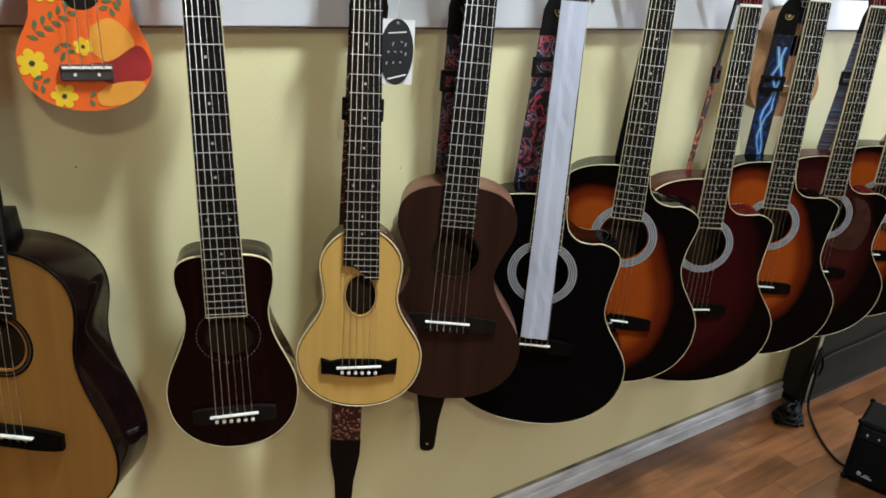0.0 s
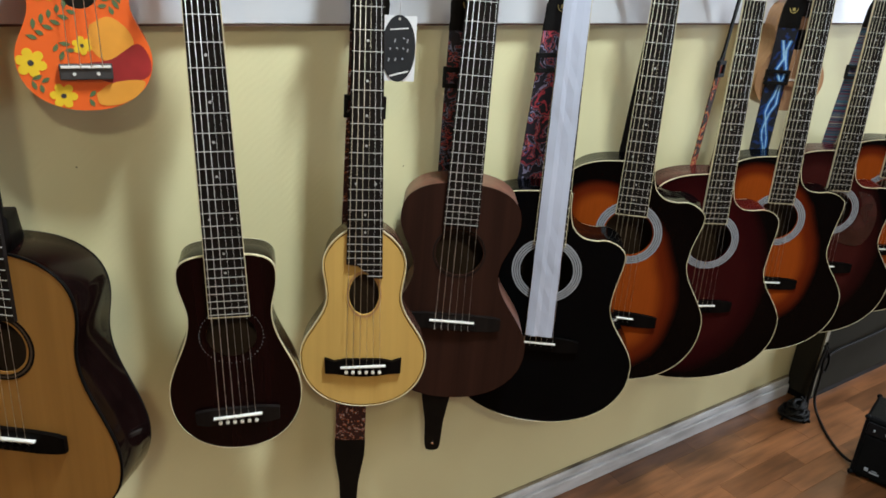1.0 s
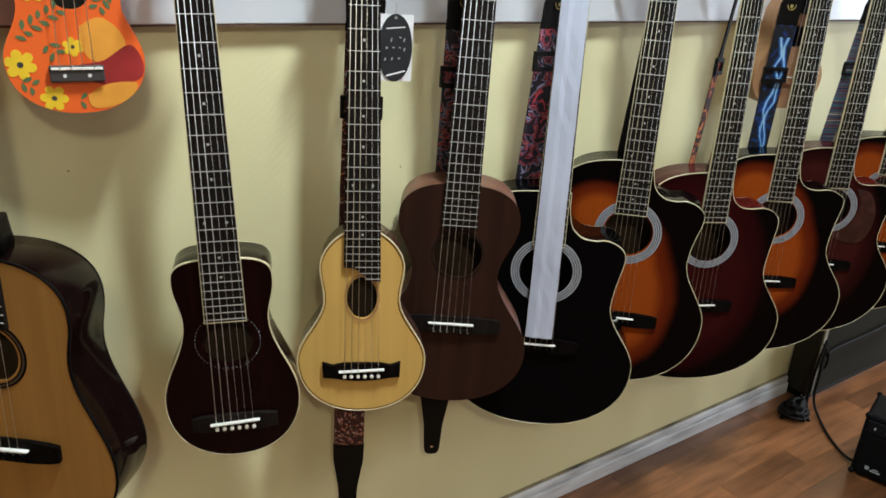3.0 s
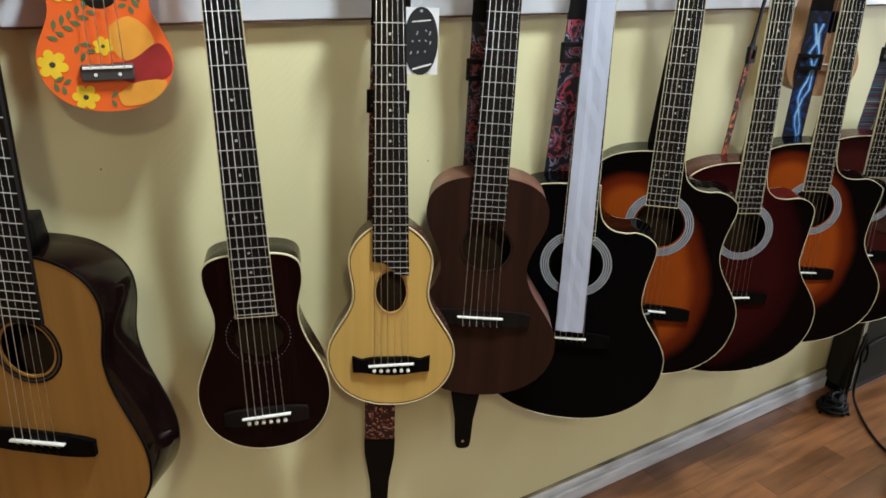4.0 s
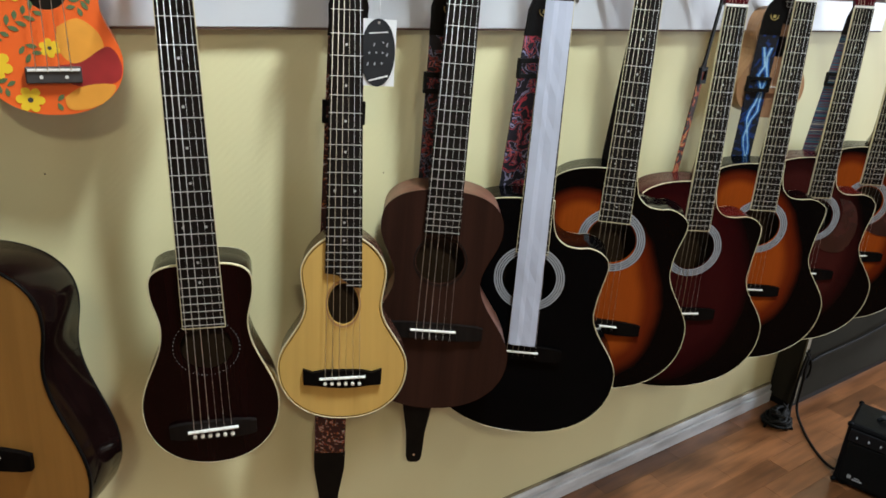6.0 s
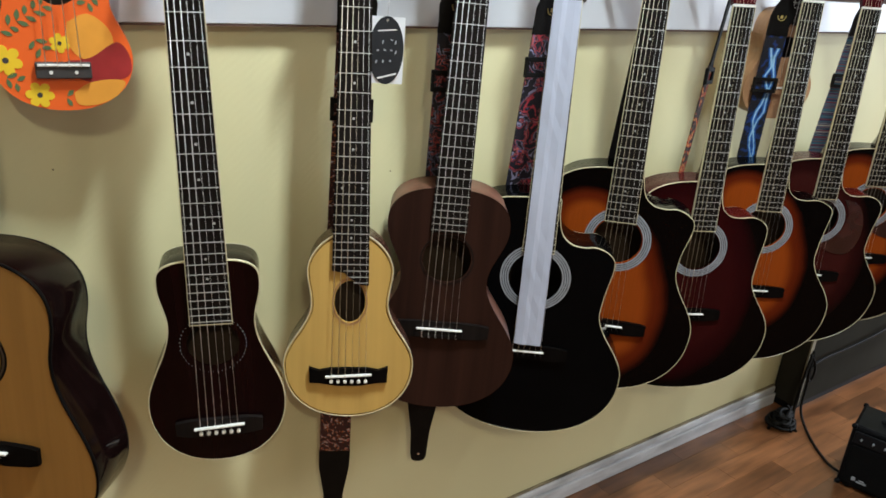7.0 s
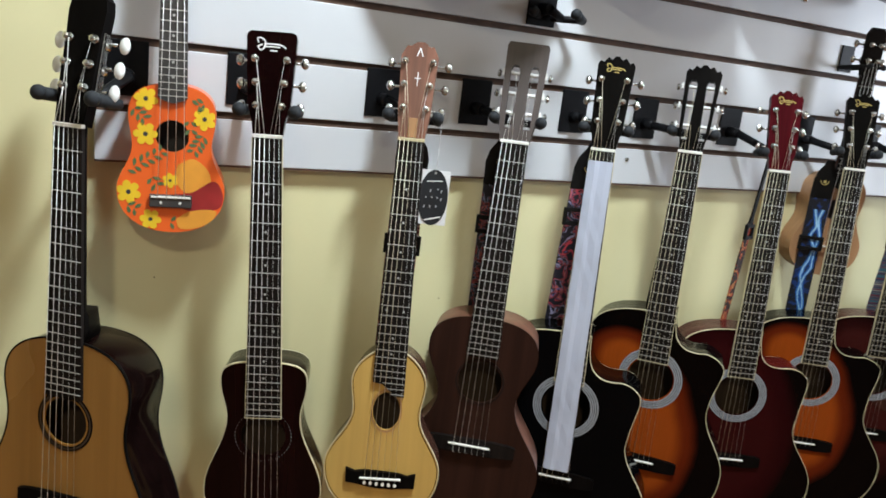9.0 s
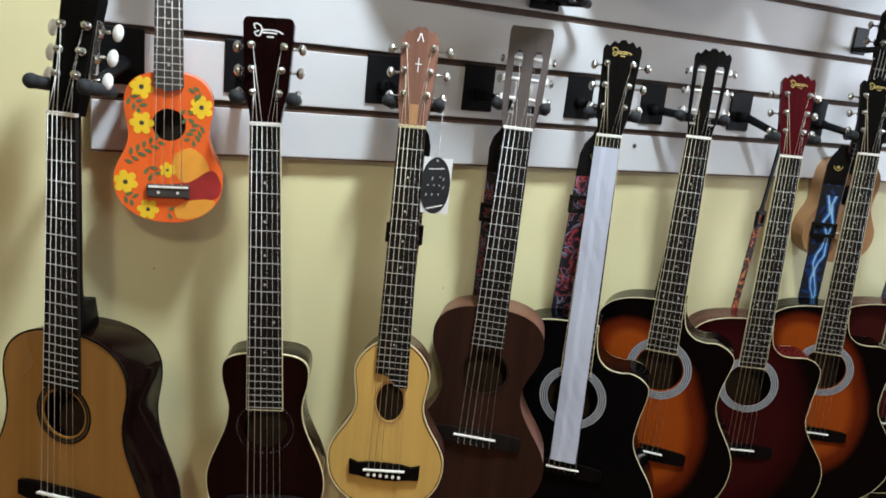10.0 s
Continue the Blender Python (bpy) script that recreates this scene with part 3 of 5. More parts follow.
def guitar(s):
    g = thing(s["name"], pose(*s["place"], -s["lean"], -s["roll"], -s["yaw"]), s["label"], s.get("category", "guitar"), "guitars hanging in a row")
    nut_w, end_w, scale, end = s.get("nut", 0.043), s.get("end_w", 0.056), s["scale"], s["end"]
    line = body_outline(s)
    cu, cv, ra, rb = s["hole"]
    top_y, back_y = 0.0065, 0.0065 + s["depth"]
    # body
    bm = bmesh.new()
    plate(bm, line, [ellipse(cu, cv, ra, rb)], top_y, top_y + 0.003, True, True, True)
    part("top", bm, s["top"], g, s.get("top_label", ""))
    shell = bmesh.new()
    inner = offset(line, -0.0008)
    walls(shell, inner, top_y + 0.003, back_y - 0.006)
    ring = offset(line, -0.005)
    a = [shell.verts.new((u, back_y - 0.006, -v)) for u, v in inner]
    b = [shell.verts.new((u, back_y, -v)) for u, v in ring]
    for i in range(len(line)):
        j = (i + 1) % len(line)
        shell.faces.new((a[i], a[j], b[j], b[i])).smooth = True
    es = loop_verts(shell, ring, back_y)[1]
    bmesh.ops.triangle_fill(shell, use_beauty=True, use_dissolve=False, edges=es)
    bmesh.ops.remove_doubles(shell, verts=shell.verts, dist=0.00002)
    part("sides_and_back", shell, s["side"], g)
    # bare wood inside, its colour darkened to stand for the hole's shade
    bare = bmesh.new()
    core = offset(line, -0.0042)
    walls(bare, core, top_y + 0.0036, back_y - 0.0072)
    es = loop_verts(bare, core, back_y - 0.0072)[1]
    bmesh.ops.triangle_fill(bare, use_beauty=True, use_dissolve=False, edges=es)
    part("dark_lining", bare, M_INSIDE, g, "bare wood inside, darkened to stand for its shade")
    if s.get("purfling"):
        part("purfling", band(bmesh.new(), line, -0.0034, -0.0024, top_y - 0.0004, top_y + 0.001), M_EBONY, g, "thin black edge line")
    if s.get("binding"):
        bd = band(bmesh.new(), line, -s.get("bind_w", 0.0010), 0.0006, top_y - 0.0006, top_y + 0.0036)
        part("binding", bd, s["binding"], g, "cream edge binding")
        bd = band(bmesh.new(), ring, -0.001, 0.0025, back_y - 0.005, back_y + 0.0003)
        part("back_binding", bd, s["binding"], g)
    for r0, r1, m in s.get("rosette", ()):
        k = rb / ra
        rs = bmesh.new()
        plate(rs, ellipse(cu, cv, r1, r1 * (k if s.get("oval") else 1), 56), [ellipse(cu, cv, r0, r0 * (k if s.get("oval") else 1), 56)], top_y - 0.0007, top_y + 0.0005, True, True, False)
        part("rosette_ring", rs, m, g)
    if s.get("dotted"):
        for i in range(46):
            t = 2 * math.pi * i / 46
            again("rosette_dot", unit("dash", M_RING, "disc"), g, placed(s["dotted"] * math.cos(t), top_y - 0.0004, -cv + s["dotted"] * math.sin(t), 0.0012, 0.001, 0.0012))
    if s.get("guard"):
        pg = s["guard"]
        bm = bmesh.new()
        plate(bm, spline([*pg, pg[0]], 5)[:-1], [], top_y - 0.0022, top_y - 0.0006, True, True, False)
        part("pickguard", bm, M_PICK, g, "glossy brown tortoiseshell pickguard")
    # neck, fingerboard and nut
    part("neck", neck_mesh(nut_w, end_w, s["v0"], end, s["depth"] * 0.82, s.get("block", False)), s.get("neck", M_NECKWOOD), g)
    fb = bmesh.new()
    cutend = s.get("slant", 0.0)
    plate(fb, [(-nut_w / 2, 0.0), (nut_w / 2, 0.0), (end_w / 2, end), (end_w * 0.24, end - cutend * 0.04), (end_w * 0.03, end - cutend * 0.45), (-end_w * 0.18, end - cutend * 0.88), (-end_w / 2 + 0.0001, end - cutend)], [], 0.0, 0.006, False)
    board = part("fingerboard", fb, s.get("board", M_ROSEWOOD), g)
    if s.get("edged"):
        for sgn in (-1, 1):
            ed = bmesh.new()
            x0, x1 = sgn * nut_w / 2, sgn * end_w / 2
            plate(ed, [(x0, 0.0), (x0 + sgn * 0.0009, 0.0), (x1 + sgn * 0.0009, end), (x1, end)], [], -0.0004, 0.0062, False)
            part("edge_strip", ed, M_CREAM, board)
        part("end_strip", cube(-end_w / 2 - 0.001, end_w / 2 + 0.001, -0.0004, 0.0061, -end - 0.0016, -end), M_CREAM, board)
    v_of = lambda n: scale * (1 - 2 ** (-n / 12))
    n = 1
    while v_of(n) < end - 0.004 and n < 25:
        w = nut_w + (end_w - nut_w) * v_of(n) / end
        over = max(0.0, v_of(n) - (end - cutend) + 0.001) / max(cutend, 0.001)
        trim = w * (0.0 if over <= 0 else 0.30 if over < 0.15 else 0.30 + 0.34 * over)
        again("fret", unit("fret", M_STEEL), board, placed(trim / 2, -0.0005, -v_of(n), (w - trim) * 0.99, 0.0014, 0.0008))
        if n in (3, 5, 7, 9, 12, 15, 17) and s.get("dots", True):
            v = (v_of(n) + v_of(n - 1)) / 2
            for x in ((-0.0145, 0.0145) if n == 12 else (0.0,)):
                again("inlay_dot", unit("dot", M_DOT, "disc"), board, placed(x, -0.0001, -v, 0.0037, 0.001, 0.0037))
        n += 1
    part("nut", cube(-nut_w / 2 - 0.0005, nut_w / 2 + 0.0005, -0.0022, 0.006, 0.0, 0.005, 0.0008), s.get("nut_mat", M_BONE), g)
    # headstock and its machine heads
    tilt = Matrix.Rotation(radians(-12), 4, "X")
    shape = HEADS[s["head"]]
    slotted = s.get("slotted", False)
    rows = s.get("rows", (-0.054, -0.092, -0.130))
    holes = [[(c - 0.0055, -0.026), (c + 0.0055, -0.026), (c + 0.0078, rows[2] - 0.006), (c + 0.004, rows[2] - 0.013), (c - 0.004, rows[2] - 0.013), (c - 0.0078, rows[2] - 0.006)] for c in (-0.0165, 0.0165)] if slotted else []
    hm = bmesh.new()
    plate(hm, [(u, v - 0.004) for u, v in shape], holes, 0.0012, s.get("head_depth", 0.0145) if not slotted else 0.0175, False)
    head = part("headstock", hm, s["head_mat"], g, s.get("head_label", ""))
    head.matrix_basis = tilt
    posts = []
    for sgn in (-1, 1):
        for r, v in enumerate(rows):
            if slotted:
                at = (sgn * 0.0165, 0.0, -v)
            else:
                at = (sgn * (0.0185 + 0.0022 * r + s.get("post_out", 0.0)), 0.001, -v)
            m = Matrix.Translation(at) @ Matrix.Diagonal((sgn, 1, 1, 1))
            again("machine_head", TUNERS["slot" if slotted else "solid"], head, m)
            again("tuner_button", TUNERS["slotbutton" if slotted else s.get("button", "button")], head, m)
            posts.append((at, sgn, r))
    if s.get("head_depth"):
        for sgn in (-1, 1):
            gear = cube(sgn * 0.0268 - 0.0008, sgn * 0.0268 + 0.0008, 0.006, 0.0175, 0.046, 0.128, 0.0004)
            for z in (0.053, 0.084, 0.117):
                rod(gear, (sgn * 0.0278, 0.007, z - 0.006), (sgn * 0.0278, 0.017, z - 0.006), 0.0042, None, 12)
            part("gear_plate", gear, M_CHROME, head, "chrome plate with open gears")
    if s.get("ink"):
        key, ink = "ink_" + s["ink"][0], s["ink"][1]
        wide, z0 = (0.044, 0.135) if s["ink"][0] == "white" else (0.036, 0.151)
        sweep = bmesh.new()
        loop = [(-0.42, 0.05), (-0.47, 0.16), (-0.36, 0.20), (-0.22, 0.10), (-0.25, -0.10), (-0.36, -0.16), (-0.44, -0.06), (-0.30, 0.0)]
        for stroke in (loop, [(-0.20, 0.02), (0.10, 0.03), (0.34, 0.0), (0.48, -0.08)], [(-0.20, -0.06), (0.0, -0.05), (0.28, -0.06)], [(-0.05, -0.17), (0.18, -0.17)]):
            ribbon_plate(sweep, [(wide * u, -z0 - wide * v * 1.1) for u, v in stroke], wide * 0.021)
        part("emblem", sweep, ink, head, "pale emblem in plain strokes")
    if s.get("star"):
        again("emblem", unit("ink_w", M_WHITEINK), head, placed(0, 0.0006, 0.102, 0.0012, 0.001, 0.022))
        again("emblem", unit("ink_w", M_WHITEINK), head, placed(0, 0.0006, 0.103, 0.010, 0.001, 0.0012))
        for ry, x in ((18, -0.0025), (-18, 0.0025)):
            again("emblem", unit("ink_w", M_WHITEINK), head, placed(x, 0.0006, 0.146, 0.0016, 0.001, 0.014, ry))
        part("truss_cover", cube(-0.0075, 0.0075, -0.0012, 0.001, 0.006, 0.038, 0.0006), M_BLONDE, head)
    # bridge
    sv = s.get("saddle", scale)
    br = bmesh.new()
    hw, kind = s.get("bridge_w", 0.075), s.get("bridge", "pin")
    if kind == "bow":
        side = [(0.0, -0.011), (0.03, -0.0105), (0.046, -0.007), (hw, -0.0125), (hw - 0.001, 0.0135), (0.045, 0.0145), (0.02, 0.0185), (0.0, 0.0195)]
        shape_b = side + [(-u, v) for u, v in reversed(side[1:-1])]
    else:
        shape_b = mirrored([(hw * 0.5, -0.0115), (hw - 0.012, -0.010), (hw, -0.0075), (hw, 0.013), (hw - 0.012, 0.016), (hw * 0.5, 0.018)])
    plate(br, [(u, v + sv) for u, v in shape_b], [], top_y - 0.007, top_y, False, True, False)
    if kind == "tie":
        box(br, -0.041, 0.041, top_y - 0.0105, top_y - 0.006, -sv - 0.0155, -sv - 0.0065, 0.001)
    bridge = part("bridge", br, s.get("bridge_mat", M_EBONY), g)
    sw = s.get("saddle_w", 0.036)
    sd = cube(-sw, sw, -0.0062, top_y - 0.0069, -0.0012, 0.0012, 0.0004, Matrix.Translation((0, 0, -sv)) @ Matrix.Rotation(radians(s.get("saddle_turn", -1.5)), 4, "Y"))
    part("saddle", sd, M_BONE, bridge)
    sp_n, sp_s = (nut_w - 0.008) / 5, (0.0116 if kind == "tie" else 0.0107)
    for i in range(6):
        xn, xs = (i - 2.5) * sp_n, (i - 2.5) * sp_s
        at, sgn, r = posts[i if i < 3 else 8 - i] if i < 3 else posts[3 + (5 - i)]
        hp = tilt @ Vector((at[0] - sgn * 0.0022, 0.008 if slotted else -0.0045, at[2]))
        pts = [tuple(hp), (xn, -0.0028, 0.002), (xs, -0.0066, -sv)]
        if kind == "tie":
            pts += [(xs, top_y - 0.0112, -sv - 0.008), (xs, top_y - 0.0112, -sv - 0.0155), (xs + 0.003, top_y - 0.0075, -sv - 0.017)]
        else:
            pts += [(xs, top_y - 0.0072, -sv - 0.0085)]
            again("bridge_pin", unit("pin_" + s.get("pin", "white"), M_BONE if s.get("pin", "white") == "white" else M_EBONY, "pin"), bridge, placed(xs, top_y - 0.0085, -sv - 0.0105, 0.0058, 0.004, 0.0058))
        thick = 0.00043 if i < 3 else 0.00020
        part("string", string_mesh(pts, thick), s.get("string", M_STRING) if i < 4 else M_NYLON, g)
    end_pin = bmesh.new()
    rod(end_pin, (0, back_y - s["depth"] / 2, -s["bottom"]), (0, back_y - s["depth"] / 2, -s["bottom"] - 0.012), 0.004, 0.0065, 12)
    part("strap_pin", end_pin, M_CHROME, g)
    return g


SILVER = [(0.0490, 0.0519, M_RING), (0.0519, 0.0531, M_EBONY), (0.0531, 0.0560, M_RING), (0.0560, 0.0572, M_EBONY), (0.0572, 0.0601, M_RING), (0.0601, 0.0613, M_EBONY), (0.0613, 0.0645, M_RING)]
CUTAWAY = dict(scale=0.655, end=0.452, v0=0.353, bouts=((0.425, 0.142), (0.572, 0.134), (0.698, 0.190)), bottom=0.852, cut=0.443, horn=(0.476, 0.149),
               hole=(0.0, 0.506, 0.0465, 0.0465), depth=0.088, rosette=SILVER, binding=M_CREAM, bind_w=0.0006, head="crown", bridge_w=0.082, edged=True, pin="black", category="acoustic guitar")

natural = guitar(dict(name="natural_dreadnought", label="honey-coloured spruce guitar with dark glossy sides", category="acoustic guitar", place=(1.2965, -0.1697, 1.2355), yaw=40.6, lean=2.25, roll=0.87,
    scale=0.533, end=0.374, v0=0.291, bouts=((0.362, 0.1010), (0.414, 0.0952), (0.560, 0.1390)), bottom=0.660, hole=(0.0, 0.411, 0.0345, 0.0345), depth=0.083, shoulder=0.84,
    rosette=[(0.0375, 0.0395, M_EBONY), (0.0395, 0.042, M_INSIDE), (0.042, 0.0445, M_EBONY)], top=M_HONEY, side=M_DARKSIDE, binding=M_EBONY, bind_w=0.0016, head="tall", rows=(-0.053, -0.084, -0.117), head_mat=M_EBONY,
    button="oval", post_out=-0.0035, head_depth=0.019, block=True, bridge_w=0.072, end_w=0.0575, dots=False, edged=False, nut_mat=M_BONE, pin="black", neck=M_EBONY, string=M_NYLON))

dark = guitar(dict(name="travel_guitar", label="small dark cherry travel guitar with cream binding", category="travel guitar", place=(1.5605, -0.1556, 1.2361), yaw=22.9, lean=-1.64, roll=2.44,
    scale=0.6245, end=0.4533, v0=0.359, bouts=((0.396, 0.0685), (0.456, 0.0590), (0.590, 0.0965)), bottom=0.691, hole=(0.0, 0.4895, 0.036, 0.036), depth=0.064, shoulder=0.62,
    dotted=0.0455, top=M_DARKRED, side=M_DARKSIDE, binding=M_CREAM, head="flare", rows=(-0.047, -0.080, -0.114), head_mat=M_DARKRED, head_label="dark headstock with a pale script emblem", bridge_w=0.062, edged=True, ink=("white", M_WHITEINK), saddle_turn=-3, bridge_mat=M_ROSEWOOD, string=M_NYLON))

pale = guitar(dict(name="pear_shaped_guitar", label="pale spruce travel guitar with pear-shaped body", category="travel guitar", place=(1.7966, -0.1442, 1.2445), yaw=29.0, lean=3.18, roll=1.04,
    scale=0.5867, end=0.4356, slant=0.023, v0=0.352, bouts=((0.414, 0.0645), (0.468, 0.0585), (0.572, 0.1010)), bottom=0.664, hole=(0.0, 0.465, 0.0235, 0.0345), depth=0.062, shoulder=1.15, oval=True, purfling=True,
    rosette=[(0.0245, 0.027, M_BLONDE), (0.027, 0.0285, M_SPRUCE)], top=M_SPRUCE, side=M_NECKWOOD, binding=M_CREAM, bind_w=0.0010, head="peak", head_mat=M_ROSYFACE, star=True, bridge="bow", saddle_turn=-3, bridge_w=0.0615, end_w=0.056, edged=False, nut_mat=M_CREAM))

brown = guitar(dict(name="mahogany_classical_guitar", label="matt brown mahogany guitar with slotted headstock", category="classical guitar", place=(1.9859, -0.1543, 1.2537), yaw=34.2, lean=1.24, roll=-0.70,
    scale=0.5644, end=0.391, v0=0.318, bouts=((0.382, 0.1005), (0.475, 0.0725), (0.616, 0.1345)), bottom=0.722, hole=(0.002, 0.440, 0.0405, 0.0405), depth=0.088, shoulder=0.8,
    rosette=[(0.0425, 0.045, M_ROSEWOOD)], top=M_MAHOG, side=M_MAHOGSIDE, head="square", rows=(-0.053, -0.086, -0.121), slotted=True, head_mat=M_GREYFACE, bridge="tie", bridge_w=0.085, nut=0.049, end_w=0.0585, dots=False, saddle_w=0.039, saddle_turn=0, string=M_NYLON, bridge_mat=M_ROSEWOOD))

black = guitar(dict(CUTAWAY, name="cutaway_guitar", label="glossy black cutaway acoustic guitar with cream binding", place=(2.1707, -0.163, 1.2522), yaw=42.5, lean=-0.05, roll=0.86, bridge_w=0.0755, saddle_w=0.032, scale=0.653,
    hole=(0.0, 0.505, 0.0465, 0.0465), horn=(0.468, 0.139), cut=0.4375, bouts=((0.425, 0.138), (0.562, 0.1245), (0.693, 0.1795)), bottom=0.836,
    top=M_BLACKLACQ, side=M_BLACKLACQ, head_mat=M_EBONY, ink=("gold", M_GOLD)))
burst = guitar(dict(CUTAWAY, name="cutaway_guitar", label="orange sunburst cutaway guitar with slotted headstock", place=(2.3819, -0.1622, 1.2599), yaw=46.0, lean=1.06, roll=0.60, nut=0.045, end_w=0.0585,
    v0=0.326, cut=0.3955, horn=(0.425, 0.138), bouts=((0.400, 0.138), (0.515, 0.1205), (0.645, 0.1700)), bottom=0.795, hole=(0.0, 0.4686, 0.0465, 0.0465), end=0.4292, scale=0.6485,
    top=M_BURST, side=M_BLACKLACQ, head_mat=M_EBONY, slotted=True))
wine = guitar(dict(CUTAWAY, name="cutaway_guitar", label="dark wine-red cutaway guitar with red headstock", place=(2.6445, -0.160, 1.2334), yaw=31.4, lean=1.0, roll=1.22, bridge_w=0.0755, scale=0.656,
    cut=0.431, horn=(0.463, 0.1475), bouts=((0.425, 0.142), (0.567, 0.136), (0.703, 0.194)), bottom=0.848, hole=(0.0, 0.504, 0.0475, 0.0475), end=0.460,
    top=M_REDBURST, side=M_REDFACE, head_mat=M_REDFACE, head_label="wine-red headstock with a gold emblem", ink=("gold", M_GOLD)))
burst_two = guitar(dict(CUTAWAY, name="cutaway_guitar", label="orange sunburst cutaway guitar with black headstock", place=(2.8849, -0.1588, 1.2481), yaw=38.1, lean=1.38, roll=1.23, bridge_w=0.0765, scale=0.658,
    cut=0.431, horn=(0.458, 0.146), bouts=((0.425, 0.142), (0.566, 0.131), (0.698, 0.188)), bottom=0.846, hole=(0.0, 0.502, 0.0475, 0.0475), end=0.460,
    top=M_BURST, side=M_BLACKLACQ, head_mat=M_EBONY, ink=("gold", M_GOLD)))
guarded = guitar(dict(CUTAWAY, name="cutaway_guitar", label="brownish red cutaway guitar with tortoiseshell pickguard", place=(3.130, -0.160, 1.240), yaw=36, lean=1, roll=1.0,
    top=M_BROWNBURST, side=M_REDFACE, head_mat=M_REDFACE, neck=M_NECKWOOD,
    guard=[(0.052, 0.452), (0.088, 0.462), (0.110, 0.500), (0.112, 0.548), (0.094, 0.590), (0.060, 0.596), (0.024, 0.584), (0.010, 0.572), (0.044, 0.556), (0.066, 0.522), (0.068, 0.485)]))
last_burst = guitar(dict(CUTAWAY, name="cutaway_guitar", label="orange sunburst cutaway guitar at the row's end", place=(3.385, -0.160, 1.245), yaw=36, lean=1, roll=1.0,
    top=M_BURST, side=M_BLACKLACQ, head_mat=M_EBONY,
    guard=[(0.052, 0.452), (0.088, 0.462), (0.110, 0.500), (0.112, 0.548), (0.094, 0.590), (0.060, 0.596), (0.024, 0.584), (0.010, 0.572), (0.044, 0.556), (0.066, 0.522), (0.068, 0.485)]))


# ---- hangers ----
def hanger(owner, plate_x, plate_z):
    """A padded yoke on an arm from a black plate that hooks into the grooves."""
    h = thing("guitar_hanger", pose(plate_x, -0.02, plate_z), "black steel wall hanger with padded yoke", "guitar hanger", "guitar hangers")
    back = cube(-0.031, 0.031, -0.004, -0.0003, -0.042, 0.040, 0.0015)
    box(back, -0.031, 0.031, 0.0003, 0.010, 0.0345, 0.0375)
    part("wall_plate", back, M_BLACKPAINT, h)
    local = h.matrix_basis.inverted() @ owner
    mid = local @ Vector((0, 0.046, 0.034))
    arm = bmesh.new()
    rod(arm, (0, -0.004, -0.012), (0, -0.03, -0.012), 0.012, 0.010)
    rod(arm, (0, -0.028, -0.012), tuple(mid), 0.0085, 0.0075)
    part("arm", arm, M_BLACKPAINT, h)
    yoke = bmesh.new()
    rod(yoke, tuple(local @ Vector((-0.039, 0.046, 0.034))), tuple(local @ Vector((0.039, 0.046, 0.034))), 0.0065)
    part("yoke", yoke, M_BLACKPAINT, h)
    for sgn in (-1, 1):
        pad = bmesh.new()
        a, b = local @ Vector((sgn * 0.039, 0.048, 0.034)), local @ Vector((sgn * 0.040, -0.006, 0.040))
        rod(pad, tuple(a), tuple(b), 0.0080, 0.0090, 14)
        ball(pad, tuple(b), 0.0102)
        part("foam_pad", pad, M_RUBBER, h)


for g, px in ((natural, 1.378), (dark, 1.556), (pale, 1.790), (brown, 1.974), (black, 2.196), (burst, 2.378), (wine, 2.622), (burst_two, 2.862), (guarded, 3.110), (last_burst, 3.365)):
    hanger(g.matrix_basis, px, 1.312)
hanger(pose(2.092, -0.066, 1.444, 0, 0, -50), 2.090, 1.503)


